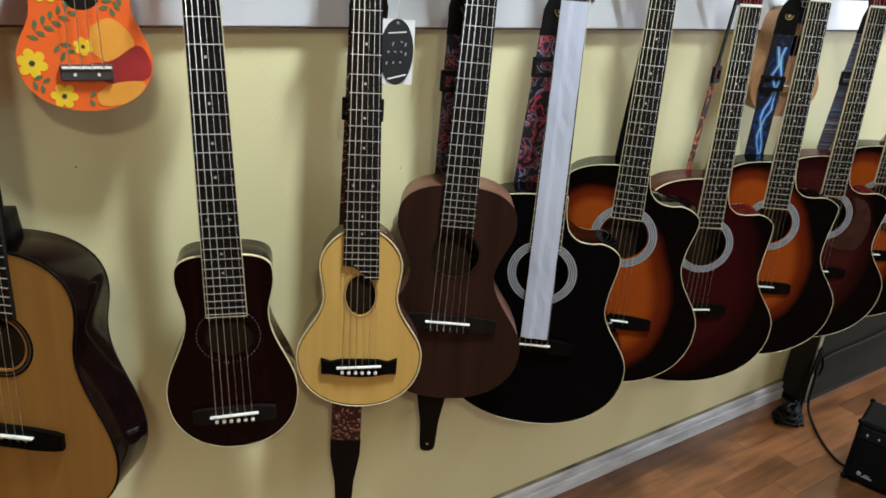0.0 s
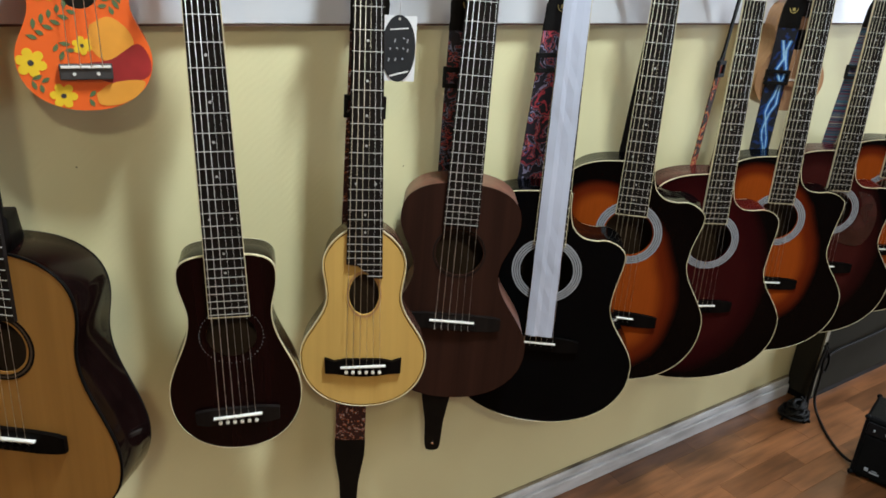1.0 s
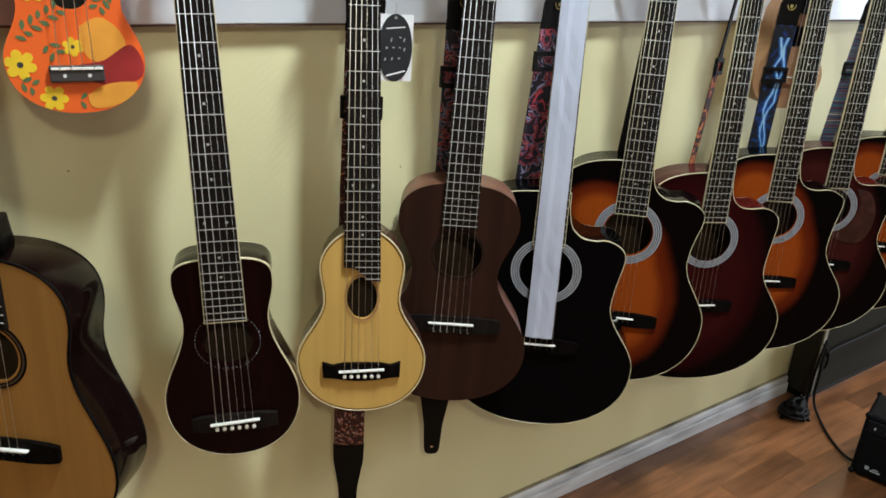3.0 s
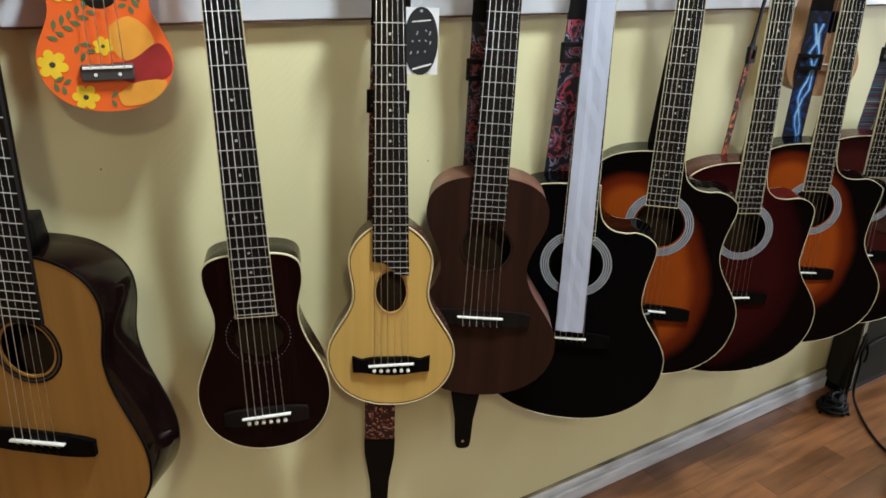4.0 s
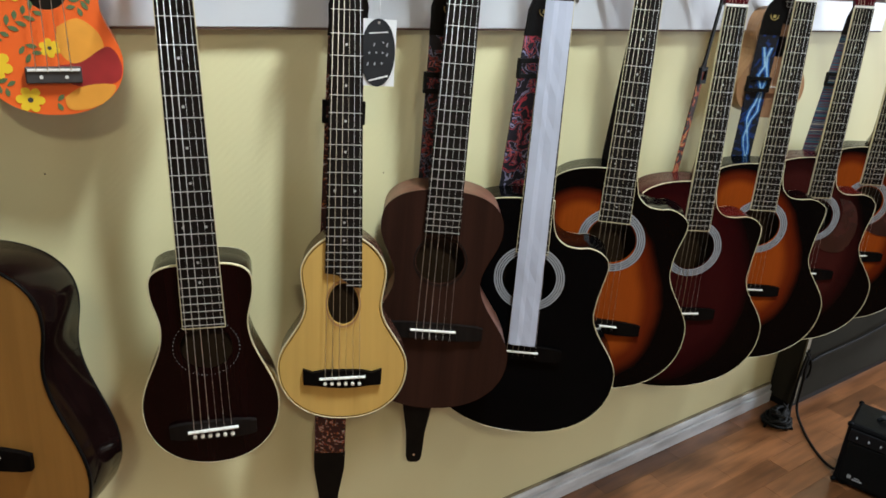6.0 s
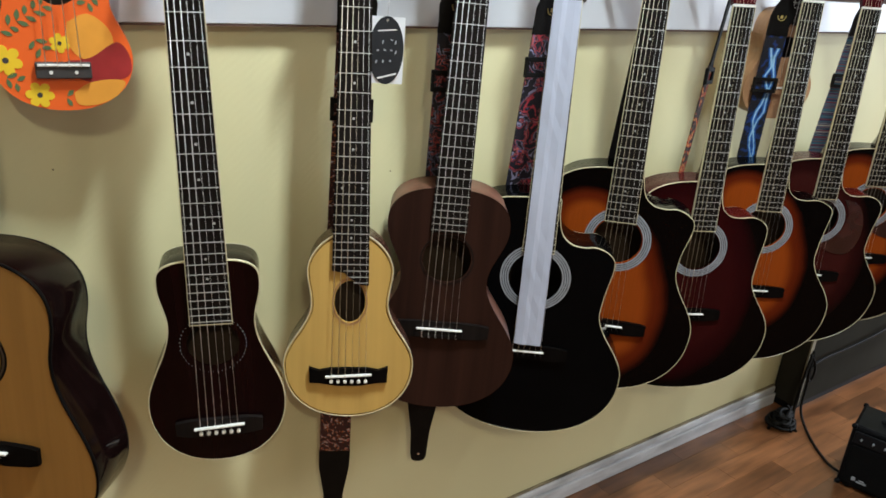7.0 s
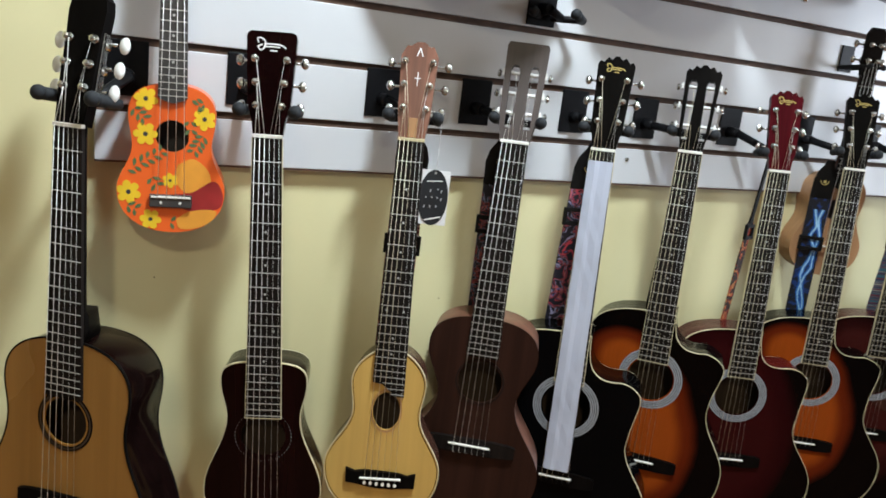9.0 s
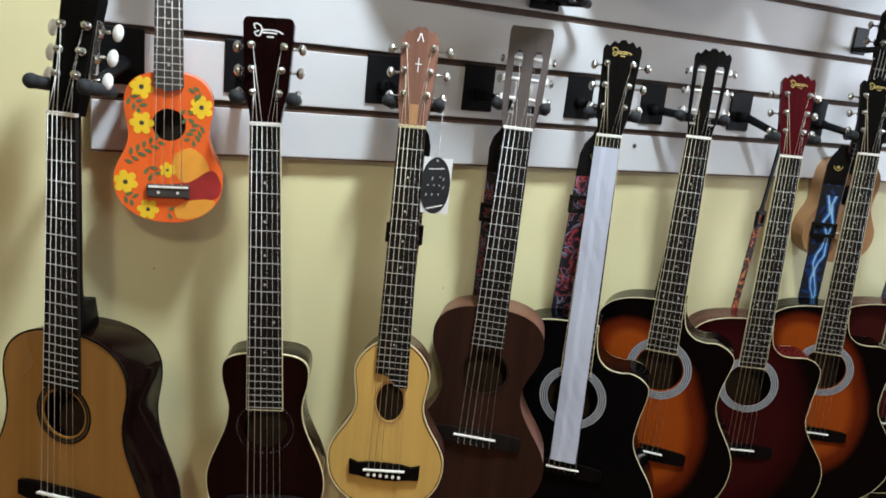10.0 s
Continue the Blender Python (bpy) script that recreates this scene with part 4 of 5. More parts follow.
# ---- straps ----
def strap(x, yaw, width, mat, label, bottom=None, emblem=True, top_y=-0.125, low_y=-0.040, z_top=1.262, z_join=1.172, buckle=1.075, drift=0.0, cord=1.0):
    """A strap that hangs from the hanger, down behind the body: leather end, webbing, slider, and the lower end where it shows."""
    st = thing("guitar_strap", pose(x, 0, 0, 0, 0, -yaw), label, "guitar strap", "guitar straps")
    z_low = bottom if bottom else 0.62
    w = width / 2
    y_at = lambda z: low_y + (top_y - low_y) * min(1, max(0, (z - 0.80) / (z_top - 0.80)))

    x_at = lambda z: drift * min(1, max(0, (1.20 - z) / 0.5))

    def ribbon(rows, thick):
        bm = bmesh.new()
        lines = []
        for z, a in rows:
            y = y_at(z) * 1.0
            lines.append([bm.verts.new((sx * a + x_at(z), y + dy, z)) for sx, dy in ((-1, -thick), (1, -thick), (1, thick), (-1, thick))])
        for p, q in zip(lines, lines[1:]):
            for i in range(4):
                bm.faces.new((p[i], p[(i + 1) % 4], q[(i + 1) % 4], q[i]))
        bm.faces.new(lines[0]), bm.faces.new(lines[-1])
        return bm

    part("leather_end", ribbon([(z_top, w * 0.34 * cord), (z_top - 0.012, w * 0.46 * cord), (z_top - 0.028, w * 0.86 * cord), (z_top - 0.048, w * 1.04 * cord), (z_join + 0.018, w * 1.0 * cord), (z_join, w * 1.04 * max(cord, 0.7))], 0.0019), M_LEATHER, st, "black leather end tab")
    n = 14
    zb = z_low + 0.16 if bottom else z_low
    part("webbing", ribbon([(z_join + 0.004 + (zb - z_join - 0.004) * i / n, w) for i in range(n + 1)], 0.0012), mat, st)
    if bottom:
        part("leather_end", ribbon([(zb + 0.004, w * 1.03), (zb - 0.03, w * 1.0), (zb - 0.09, w * 0.66), (zb - 0.135, w * 0.58), (z_low + 0.014, w * 0.56), (z_low + 0.004, w * 0.46), (z_low, w * 0.22)], 0.0019), M_LEATHER, st, "black leather lower tab")
        part("eyelet", rod(bmesh.new(), (drift, y_at(z_low) - 0.0032, z_low + 0.018), (drift, y_at(z_low) - 0.0018, z_low + 0.018), 0.0028, None, 12), M_CHROME, st)
    if buckle:
        y = y_at(buckle)
        bm = cube(-w * 1.1, w * 1.1, y - 0.005, y - 0.0015, buckle - 0.004, buckle + 0.004, 0.001)
        box(bm, -w * 1.1, w * 1.1, y - 0.005, y - 0.0015, buckle - 0.030, buckle - 0.022, 0.001)
        for sgn in (-1, 1):
            box(bm, sgn * w * 1.06 - 0.003, sgn * w * 1.06 + 0.003, y - 0.005, y + 0.003, buckle - 0.030, buckle + 0.004, 0.001)
        bmesh.ops.translate(bm, verts=bm.verts, vec=(x_at(buckle), 0, 0))
        part("slider", bm, M_LEATHER, st)
    if emblem:
        y = y_at(z_join + 0.040) - 0.0019
        bm = bmesh.new()
        plate(bm, ellipse(0, -(z_join + 0.042), 0.0100, 0.0100, 24), [ellipse(0, -(z_join + 0.042), 0.0086, 0.0086, 24)], y - 0.0006, y + 0.0002)
        box(bm, -0.003, 0.003, y - 0.0006, y + 0.0002, z_join + 0.037, z_join + 0.047)
        part("emblem", bm, M_GOLD, st, "round gold stamp")
    return st


strap(1.877, 28, 0.054, M_FOLK, "red folk-pattern strap with black leather ends", bottom=0.275, emblem=False, low_y=-0.093, top_y=-0.137, drift=-0.009)
strap(2.052, 28, 0.056, M_FLORAL, "black floral strap hanging behind the mahogany guitar", bottom=0.330, low_y=-0.062, top_y=-0.135, drift=0.005, buckle=1.11)
strap(2.194, 6, 0.058, M_PAISLEY, "purple and red paisley guitar strap", drift=0.032, buckle=1.13)
strap(2.453, 16, 0.036, M_LEATHER, "narrow plain black guitar strap", emblem=False, buckle=None, top_y=-0.138, low_y=-0.055, drift=0.022)
strap(2.630, -12, 0.023, M_FLAME, "twisted flame-print strap with black ends", emblem=False, cord=0.42, z_join=1.108, buckle=1.104, z_top=1.30, low_y=-0.075, drift=0.028)
bolt = strap(2.924, 28, 0.048, M_BOLT, "night-blue strap printed with pale lightning", drift=0.045)
strap(3.256, 25, 0.044, M_STRIPE, "striped multicolour folk-weave strap", drift=0.024)
random.seed(5)
for start, sway in ((-0.009, 0.011), (0.011, 0.009)):
    x = start
    rows = []
    for i in range(17):
        z = 1.145 - 0.021 * i
        x = max(-0.020, min(0.020, x + random.uniform(-sway, sway)))
        y = -0.040 + (-0.125 + 0.040) * min(1, max(0, (z - 0.80) / 0.462)) - 0.0018
        w = random.uniform(0.0010, 0.0026)
        rows.append([(x + 0.045 * max(0, 1.20 - z) / 0.5, y, z, w)])
    for name, grow, lift, mat in (("lightning_halo", 0.0036, 0.0, M_BOLTHALO), ("lightning_print", 0.0, 0.0004, M_BOLTLINE)):
        zig = bmesh.new()
        strip = [[zig.verts.new((px + d, py - lift, pz)) for d in (-pw - grow, pw + grow)] for ((px, py, pz, pw),) in rows]
        for p, q in zip(strip, strip[1:]):
            zig.faces.new((p[0], p[1], q[1], q[0]))
        part(name, zig, mat, bolt)

# paper-white sleeve over the black guitar's strings
rows = []
for i in range(25):
    v = 0.018 + (0.636 - 0.018) * i / 24
    k = 0.0262 + 0.0035 * i / 24
    wob = 0.0004 * math.sin(i * 1.7) + 0.0003 * math.sin(i * 4.1)
    rows.append([(x * k + wob * 0.5, y, -v) for x, y in ((-0.86, 0.001), (-0.86, -0.0075), (-0.36, -0.0105 + wob), (-0.05, -0.0085 - wob), (0.42, -0.0092 + wob), (0.82, -0.0080), (0.82, 0.001))])
wrap = thing("neck_sleeve", black.matrix_basis.copy(), "creased white foam sleeve over the black guitar's neck", "neck sleeve")
for name, c0, c1 in (("folded_edge", 0, 3), ("front_sheet", 3, 6)):
    bm = bmesh.new()
    for shift in (0.0, 0.0006):
        vs = [[bm.verts.new((x, y + shift, z)) for x, y, z in row[c0:c1 + 1]] for row in rows]
        for p, q in zip(vs, vs[1:]):
            for i in range(len(p) - 1):
                bm.faces.new((p[i], p[i + 1], q[i + 1], q[i])).smooth = False
    part(name, bm, M_SLEEVE, wrap)

# swing tag on a thread
tag = thing("swing_tag", pose(1.845, -0.150, 1.266, 0, 0, -24), "oval dark swing tag on white card", "swing tag")
thread = string_mesh([(0, 0, 0.012), (0.001, 0, -0.03), (0, 0, -0.071)], 0.0005)
part("thread", thread, M_WHITEINK, tag)
backing = cube(-0.022, 0.025, 0.0006, 0.0016, -0.158, -0.066)
part("white_card", backing, M_CARDWHITE, tag)
oval = bmesh.new()
plate(oval, ellipse(0, 0.112, 0.0245, 0.047, 40), [ellipse(0, 0.0705, 0.002, 0.002, 10)], -0.0006, 0.0004)
card = part("oval_card", oval, M_CARD, tag)
again("print_bar", unit("ink_white", M_WHITEINK), card, placed(0.0, -0.0008, -0.084, 0.026, 0.0006, 0.0015, -6))
again("print_bar", unit("ink_white", M_WHITEINK), card, placed(0.002, -0.0008, -0.147, 0.028, 0.0006, 0.0022, -16))
for r in range(3):
    for c in range(4):
        if (r, c) in ((0, 0), (2, 3)):
            continue
        jig = random.uniform(-0.0022, 0.0022)
        again("print_mark", unit("tagdot", M_RING), card, placed(-0.013 + 0.009 * c + jig, -0.0008, -0.099 - 0.014 * r + jig, 0.0022 + jig * 0.3, 0.0006, 0.0040 - jig, 20 + 4000 * jig))


# ---- ukuleles ----
def ukulele(name, label, place, yaw, roll, paint, board_mat, w, length, bridge_mat, ext=0.0, slim=1.0):
    """A small four-stringed instrument; its origin is the middle of the sound hole."""
    uke = thing(name, pose(*place, 0, -roll, -yaw), label, "ukulele", "ukuleles")
    h = half_outline(-0.075 * length, (-0.027 * length, 0.061 * w), (0.016 * length, 0.0555 * w), (0.082 * length, 0.0765 * w), 0.145 * length, 0.8)
    line = [(0.0, -0.075 * length)] + h + [(0.0, 0.145 * length)] + [(-u, v) for u, v in reversed(h)]
    bm = bmesh.new()
    plate(bm, line, [ellipse(0, 0, 0.0235, 0.0235, 32)], 0.0, 0.003)
    top = part("top", bm, paint, uke)
    bm = bmesh.new()
    walls(bm, offset(line, -0.0006), 0.003, 0.062)
    es = loop_verts(bm, offset(line, -0.0006), 0.062)[1]
    bmesh.ops.triangle_fill(bm, use_beauty=True, use_dissolve=False, edges=es)
    part("sides_and_back", bm, paint, uke)
    # charcoal inner skin, added so the colour carries the unlit hole's darkness
    bm = bmesh.new()
    walls(bm, offset(line, -0.0025), 0.0032, 0.060)
    es = loop_verts(bm, offset(line, -0.0025), 0.060)[1]
    bmesh.ops.triangle_fill(bm, use_beauty=True, use_dissolve=False, edges=es)
    part("dark_lining", bm, M_CHARCOAL, uke)
    bm = neck_mesh(0.034, 0.040, 0.17 + ext, 0.17 + ext, 0.045)
    bmesh.ops.translate(bm, verts=bm.verts, vec=(0, -0.003, 0.245 + ext))
    part("neck", bm, M_NECKWOOD, uke)
    bm = bmesh.new()
    plate(bm, [(-0.0175, -0.250 - ext), (0.0175, -0.250 - ext), (0.0205, -0.056), (0.014, -0.052), (0.0, -0.048), (-0.014, -0.052), (-0.0205, -0.056)], [], -0.005, -0.0003, False)
    board = part("fingerboard", bm, board_mat, uke)
    for n in range(1, 15):
        v = -0.250 - ext + (0.345 + ext) * (1 - 2 ** (-n / 12))
        again("fret", unit("fret", M_STEEL), board, placed(0, -0.0054, -v, 0.035 + 0.005 * n / 14, 0.0012, 0.0013))
        if n in (5, 7, 10, 12):
            again("inlay_dot", unit("dot", M_DOT, "disc"), board, placed(0, -0.0052, -v + 0.008, 0.004, 0.0008, 0.004))
    part("bridge", cube(-0.0305, 0.0295, -0.0075, -0.0002, -0.106, -0.087, 0.0015), bridge_mat, uke)
    part("saddle", cube(-0.028, 0.028, -0.0095, -0.0074, -0.0915, -0.0885, 0.0004), M_BONE, uke)
    for x in (-0.014, 0.013):
        part("bridge_screw", rod(bmesh.new(), (x, -0.0084, -0.0985), (x, -0.0076, -0.0985), 0.0022, None, 10), M_PEARL, uke)
    bm = bmesh.new()
    plate(bm, mirrored([(0.0175, -0.250 - ext), (0.027 * slim, -0.275 - ext), (0.029 * slim, -0.345 - ext), (0.018 * slim, -0.358 - ext)]), [], -0.002, 0.010, False)
    head = part("headstock", bm, board_mat, uke)
    for sgn in (-1, 1):
        for z in (0.285, 0.320):
            m = Matrix.Translation((sgn * 0.015 * slim, -0.002, z + ext)) @ Matrix.Diagonal((sgn, 1, 1, 1))
            again("machine_head", TUNERS["solid"], head, m)
            again("tuner_button", TUNERS["button"], head, m)
    for i in range(4):
        x = (i - 1.5)
        part("string", string_mesh([(x * 0.008, -0.006, 0.28 + ext), (x * 0.0085, -0.0075, 0.25 + ext), (x * 0.0125, -0.0095, -0.0900), (x * 0.0125, -0.0075, -0.0925)], 0.00045), M_NYLON, uke)
    return uke, top


orange_uke, uke_top = ukulele("orange_ukulele", "orange painted ukulele with yellow flowers and leaves", (1.437, -0.090, 1.222), 12, 1.0, M_ORANGE, M_CHARCOAL, 1.0, 1.0, M_CHARCOAL)


def flat_print(name, line, mat, lift):
    bm = bmesh.new()
    plate(bm, line, [], -lift, -0.0001, False, True, False)
    return part(name, bm, mat, uke_top)


UKE_SIDE = half_outline(-0.075, (-0.027, 0.061), (0.016, 0.0555), (0.082, 0.0765), 0.145, 0.8)


def inside(u, v):
    """The point itself, or the nearest one to the side that still lies on the ukulele's top."""
    v = max(-0.0742, min(0.1444, v))
    for (wa, va), (wb, vb) in zip(UKE_SIDE, UKE_SIDE[1:]):
        if va <= v <= vb:
            lim = wa + (wb - wa) * (v - va) / max(1e-6, vb - va) - 0.0006
            return max(-lim, min(lim, u)), v
    return (max(-0.012, min(0.012, u)), v)


def flower(u, v, r, turn):
    petals = [(u + r * (0.66 + 0.38 * abs(math.cos(3 * a)) ** 0.7) * math.cos(a + turn), v + r * (0.66 + 0.38 * abs(math.cos(3 * a)) ** 0.7) * math.sin(a + turn)) for a in [2 * math.pi * i / 48 for i in range(48)]]
    for i, (pu, pv) in enumerate(petals):
        while inside(pu, pv) != (pu, pv):
            pu, pv = u + (pu - u) * 0.96, v + (pv - v) * 0.96
        petals[i] = (pu, pv)
    fl = flat_print("painted_flower", petals, M_YELLOW, 0.0006)
    bm = bmesh.new()
    plate(bm, ellipse(u, v, r * 0.20, r * 0.20, 14), [], -0.0009, -0.0005, False, True, False)
    part("flower_eye", bm, M_CHARCOAL, fl)


for u, v, r, turn in ((-0.037, -0.052, 0.0165, 0.2), (0.045, -0.028, 0.0165, 0.6), (-0.037, -0.001, 0.0165, 0.0), (-0.060, 0.086, 0.0170, 0.3), (-0.029, 0.126, 0.0150, 0.1), (-0.002, 0.066, 0.011, 0.4)):
    flower(u, v, r, turn)
leaf = bmesh.new()
plate(leaf, [(0, -1), (0.45, -0.45), (0.5, 0.1), (0.25, 0.65), (0, 1), (-0.25, 0.65), (-0.5, 0.1), (-0.45, -0.45)], [], -0.0003, 0.0, False, True, False)
leaf_mesh = bpy.data.meshes.new("painted_leaf")
leaf.to_mesh(leaf_mesh)
leaf.free()
leaf_mesh.materials.append(M_GREEN)
random.seed(11)
SPRIGS = [(-0.056, -0.040, -0.038, -0.022, 3), (0.047, -0.052, 0.034, -0.046, 2), (0.024, -0.030, 0.026, -0.006, 2), (0.046, -0.006, 0.030, 0.022, 4), (-0.066, 0.056, -0.012, 0.022, 6),
          (-0.066, 0.104, -0.048, 0.112, 2), (-0.006, 0.128, 0.004, 0.130, 1), (-0.030, 0.058, -0.020, 0.076, 2)]
for u0, v0, u1, v1, pairs in SPRIGS:
    along = math.atan2(v1 - v0, u1 - u0)
    for i in range(pairs):
        k = (i + 0.5) / pairs
        for sgn in (-1, 1):
            a = along + sgn * random.uniform(0.8, 1.1)
            u, v = u0 + (u1 - u0) * k + 0.0068 * math.cos(a), v0 + (v1 - v0) * k + 0.0068 * math.sin(a)
            if inside(u * 1.07, v)[0] != u * 1.07:
                continue
            m = Matrix.Translation((u, -0.0003, -v)) @ Matrix.Rotation(a + math.pi / 2, 4, "Y") @ Matrix.Diagonal((0.0052, 1, random.uniform(0.0052, 0.0066), 1))
            again("painted_leaf", leaf_mesh, uke_top, m)
flat_print("painted_patch", spline([(0.008, 0.042), (0.030, 0.032), (0.050, 0.046), (0.056, 0.066), (0.042, 0.084), (0.018, 0.082), (0.006, 0.064), (0.008, 0.042)], 5)[:-1], M_AMBER, 0.0004)
flat_print("painted_patch", spline([(0.004, 0.086), (0.030, 0.082), (0.060, 0.064), (0.0735, 0.082), (0.070, 0.104), (0.040, 0.112), (0.014, 0.106), (0.004, 0.086)], 5)[:-1], M_CRIMSON, 0.0005)
flat_print("painted_patch", spline([(0.008, 0.124), (0.026, 0.112), (0.052, 0.108), (0.066, 0.112), (0.055, 0.128), (0.034, 0.138), (0.012, 0.138), (0.008, 0.124)], 5)[:-1], M_AMBER, 0.0006)

tan_uke, _ = ukulele("tan_ukulele", "plain tan wooden ukulele hung behind the guitars", (2.945, -0.088, 1.145), 24, -1.0, M_TAN, M_ROSEWOOD, 1.13, 1.12, M_TAN, 0.062, 0.72)


def peg_hook(x, z, reach):
    """A short hook in the panel that carries a ukulele by its head."""
    h = thing("ukulele_hook", pose(x, -0.02, z), "short black hook for a ukulele", "hook", "ukulele hooks")
    part("wall_plate", cube(-0.022, 0.022, -0.004, -0.0003, -0.03, 0.03, 0.001), M_BLACKPAINT, h)
    for sgn in (-1, 1):
        bm = rod(bmesh.new(), (sgn * 0.024, -0.003, -0.02), (sgn * 0.024, -reach, -0.014), 0.004)
        ball(bm, (sgn * 0.024, -reach, -0.014), 0.0065)
        part("prong", bm, M_RUBBER, h)
    part("bar", rod(bmesh.new(), (-0.024, -0.0042, -0.02), (0.024, -0.0042, -0.02), 0.004), M_BLACKPAINT, h)


peg_hook(1.442, 1.508, 0.085)
peg_hook(2.955, 1.494, 0.085)

# a guitar on the next row up, of which the lower end comes into view
upper = guitar(dict(CUTAWAY, name="cutaway_guitar", label="dark brown guitar hanging on the upper row", place=(2.64, -0.150, 2.446), yaw=30, lean=1, roll=0, top=M_BROWNBURST, side=M_DARKSIDE, head_mat=M_EBONY))
hanger(upper.matrix_basis, 2.63, 2.510)
# more guitars along the upper row, added out of view to shade the slats
for x, z in ((1.87, 2.360), (2.27, 2.402), (3.00, 2.475), (3.36, 2.500)):
    unseen_twin = copy_thing(upper, pose(x, -0.150, z, -1, 0, -30))
    hanger(unseen_twin.matrix_basis, x - 0.01, 2.510)


# ---- things on the floor ----
cabinet = thing("low_cabinet", pose(3.47, 0, 0), "low grey painted cabinet with pale edge strip", "cabinet")
part("carcass", cube(0.0, 1.3, -0.080, -0.003, 0.025, 0.400, 0.003), M_GREYBOARD, cabinet)
part("edge_strip", cube(0.002, 0.022, -0.085, -0.0805, 0.025, 0.400, 0.001), M_PALEEDGE, cabinet)
part("plinth", cube(0.01, 1.29, -0.072, -0.006, 0.0, 0.024), M_BLACKPAINT, cabinet)
part("top_board", cube(-0.006, 1.306, -0.088, -0.003, 0.4005, 0.416, 0.003), M_GREYBOARD, cabinet)


def amplifier(m):
    amp = thing("practice_amplifier", m, "small black practice amplifier standing on the floor", "amplifier")
    w, d, h = 0.24, 0.15, 0.194
    case = cube(0, w, 0.006, d, 0.008, h, 0.008)
    part("case", case, M_VINYL, amp)
    part("grille", cube(0.012, w - 0.012, -0.0005, 0.0055, 0.02, 0.140, 0.003), M_GRILLE, amp)
    part("control_panel", cube(0.010, w - 0.010, -0.0015, 0.0055, 0.145, 0.180, 0.002), M_BLACKPAINT, amp)
    for i in range(6):
        x = 0.030 + 0.029 * i
        knob = rod(bmesh.new(), (x, -0.010, 0.163), (x, -0.0016, 0.163), 0.0020, 0.0026, 14)
        part("knob", knob, M_RING, amp)
    part("jack_socket", rod(bmesh.new(), (0.212, -0.004, 0.163), (0.212, -0.0016, 0.163), 0.006, None, 12), M_CHROME, amp)
    badge = bmesh.new()
    for x0, x1, z0, dz in ((0.034, 0.044, 0.036, 0.011), (0.047, 0.072, 0.034, 0.0045), (0.052, 0.066, 0.041, 0.003)):
        box(badge, x0, x1, -0.002, -0.0006, z0, z0 + dz, 0.0005)
    part("badge", badge, M_RING, amp, "pale metal badge in plain bars")
    grip = bmesh.new()
    rod(grip, (0.06, 0.078, h - 0.002), (0.068, 0.078, h + 0.012), 0.006)
    rod(grip, (0.18, 0.078, h - 0.002), (0.172, 0.078, h + 0.012), 0.006)
    box(grip, 0.064, 0.176, 0.068, 0.088, h + 0.008, h + 0.016, 0.003)
    part("handle", grip, M_RUBBER, amp)
    for x in (0.0, w):
        for y in (0.008, d - 0.002):
            for z in (0.012, h - 0.004):
                part("corner_guard", ball(bmesh.new(), (x + (0.004 if x == 0 else -0.004), y, z), 0.0075), M_VINYL, amp)
    for x in (0.025, w - 0.025):
        for y in (0.025, d - 0.02):
            part("foot", rod(bmesh.new(), (x, y, 0.0), (x, y, 0.0085), 0.009, 0.010, 12), M_RUBBER, amp)
    return amp


amplifier(pose(3.243, -0.352, 0, 0, 0, -74))


def cable(name, points, r, label):
    cu = bpy.data.curves.new(name, "CURVE")
    cu.dimensions, cu.bevel_depth, cu.bevel_resolution, cu.resolution_u = "3D", r, 2, 8
    sp = cu.splines.new("NURBS")
    sp.points.add(len(points) - 1)
    for p, q in zip(sp.points, points):
        p.co = (*q, 1)
    sp.use_endpoint_u, sp.order_u = True, 4
    cu.materials.append(M_LEATHER)
    return tagged(new(name, cu), label, "cable", "loose cables")


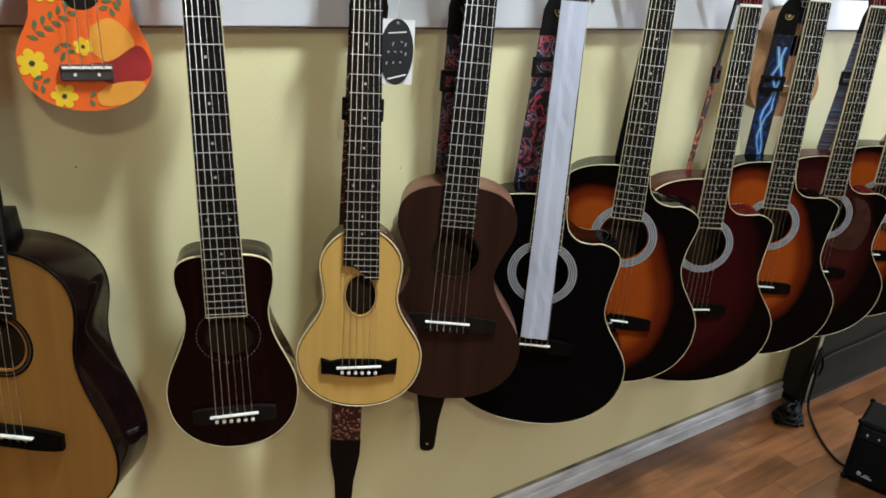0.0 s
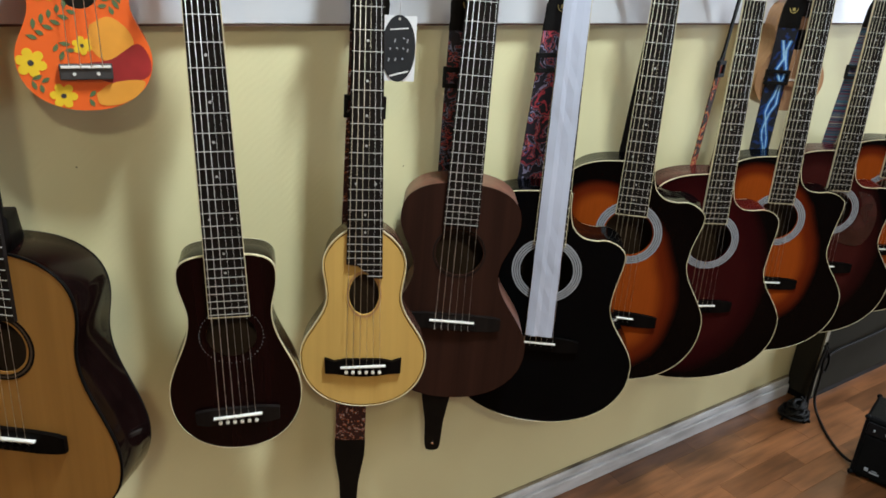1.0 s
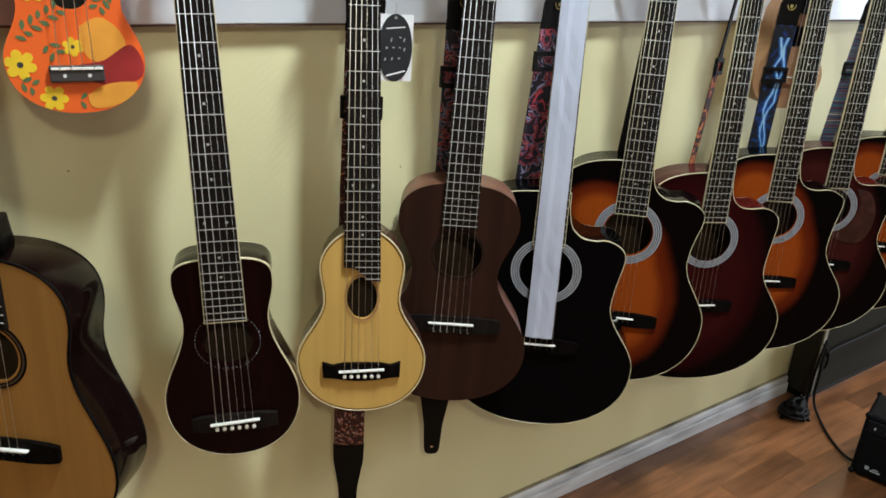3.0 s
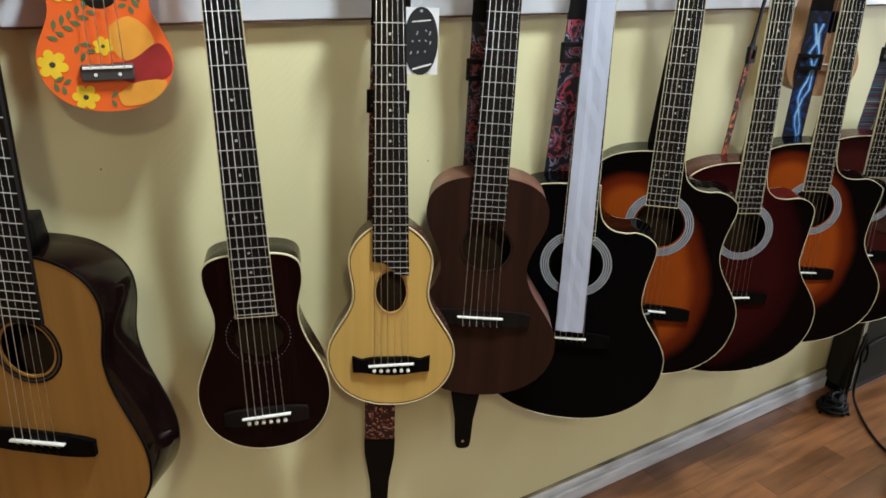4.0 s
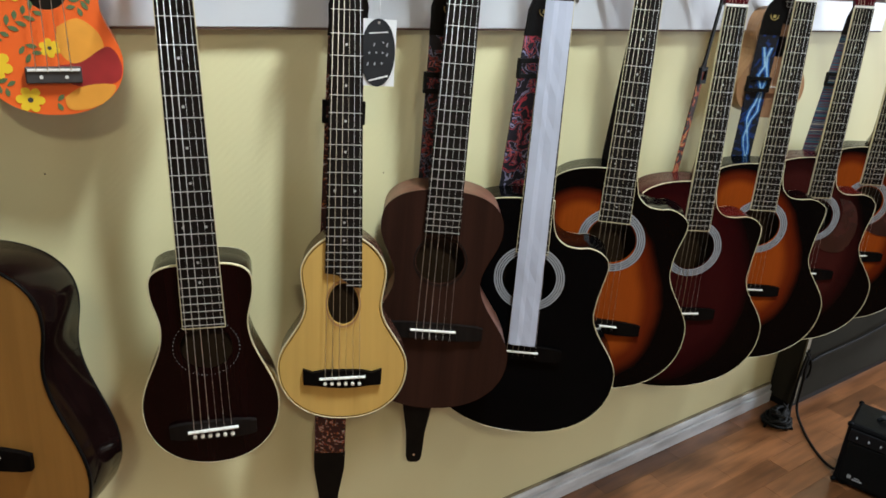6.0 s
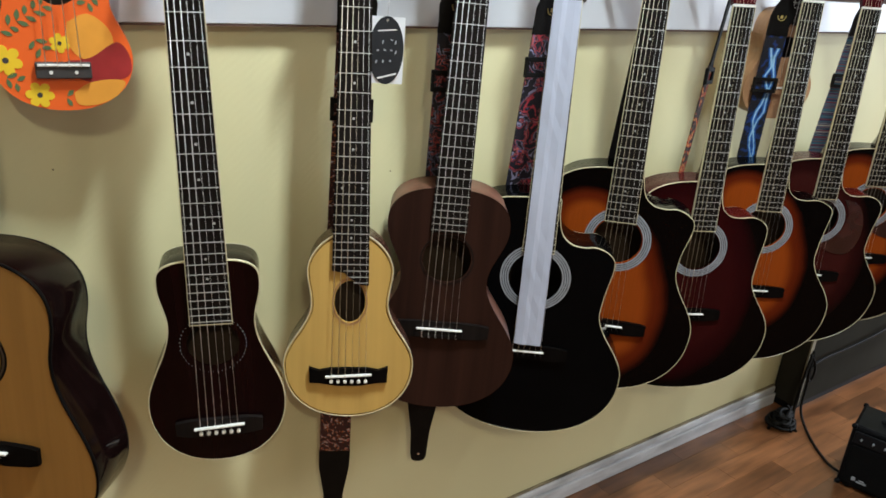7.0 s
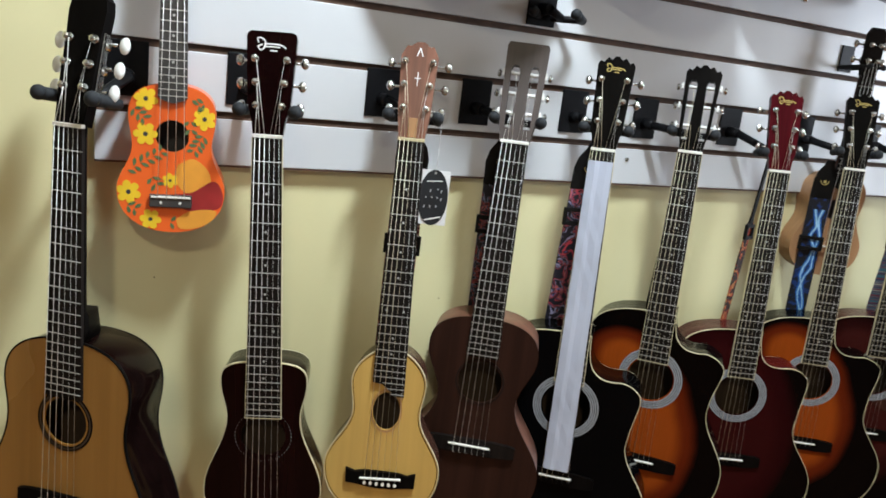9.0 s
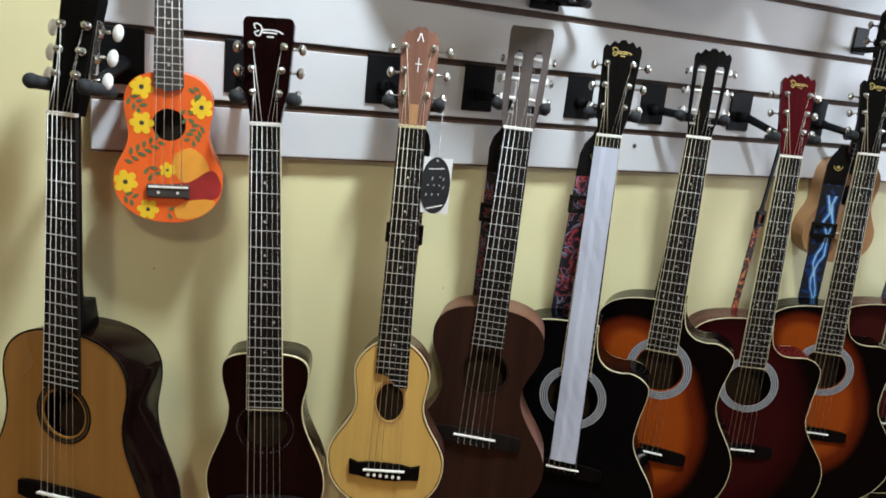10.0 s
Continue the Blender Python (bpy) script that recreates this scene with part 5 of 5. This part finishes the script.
cable("cable", [(4.510, -0.102, 0.310), (4.110, -0.106, 0.232), (3.760, -0.104, 0.189), (3.500, -0.102, 0.202), (3.440, -0.100, 0.163), (3.430, -0.102, 0.086), (3.410, -0.114, 0.012), (3.380, -0.150, 0.004)], 0.005, "black cable drooping along the cabinet")
cable("cable", [(3.480, -0.096, 0.215), (3.465, -0.100, 0.172), (3.480, -0.102, 0.103), (3.455, -0.106, 0.034), (3.430, -0.150, 0.005), (3.380, -0.200, 0.005), (3.330, -0.260, 0.005), (3.290, -0.330, 0.006), (3.280, -0.360, 0.030)], 0.004, "black mains lead running to the amplifier")
cable("cable", [(3.455, -0.097, 0.224), (3.480, -0.109, 0.198), (3.490, -0.109, 0.146), (3.460, -0.109, 0.120), (3.450, -0.104, 0.172), (3.470, -0.102, 0.215)], 0.004, "black cable tied in a loop")
cable("cable", [(3.470, -0.097, 0.232), (3.440, -0.104, 0.189), (3.422, -0.106, 0.120), (3.432, -0.110, 0.043), (3.395, -0.104, 0.012), (3.350, -0.084, 0.006), (3.315, -0.099, 0.005)], 0.0045, "black cable hanging beside the cabinet's edge")
random.seed(11)
for loops, radius in ((9, 0.0045), (7, 0.0055), (6, 0.004)):
    heap, a = [], random.uniform(0, 6)
    for i in range(loops * 4):
        a += random.uniform(0.9, 2.2)
        reach = random.uniform(0.018, 0.075)
        heap.append((3.375 + reach * math.cos(a), -0.100 + 0.75 * reach * math.sin(a), 0.006 + random.uniform(0.0, 0.075) * (1.12 - reach / 0.075)))
    cable("cable", heap, radius, "black cable lying in a tangled heap on the floor")

# ---- floor boards ----
BOARD = cube(-0.5, 0.5, -0.5, 0.5, -1.0, 0.0, 0.0)
board_mesh = bpy.data.meshes.new("floor_board")
BOARD.to_mesh(board_mesh)
BOARD.free()
board_mesh.materials.append(M_PLANK)
for r in range(22):
    for c in range(13):
        x = 1.3 + 0.30 * c + (0.0, 0.17, 0.06, 0.23, 0.11)[r % 5]
        y = -0.035 - 0.066 * r
        again("floor_board", board_mesh, floor, Matrix.Translation((x, y, 0)) @ Matrix.Diagonal((0.2994, 0.0655, 0.0035, 1)))
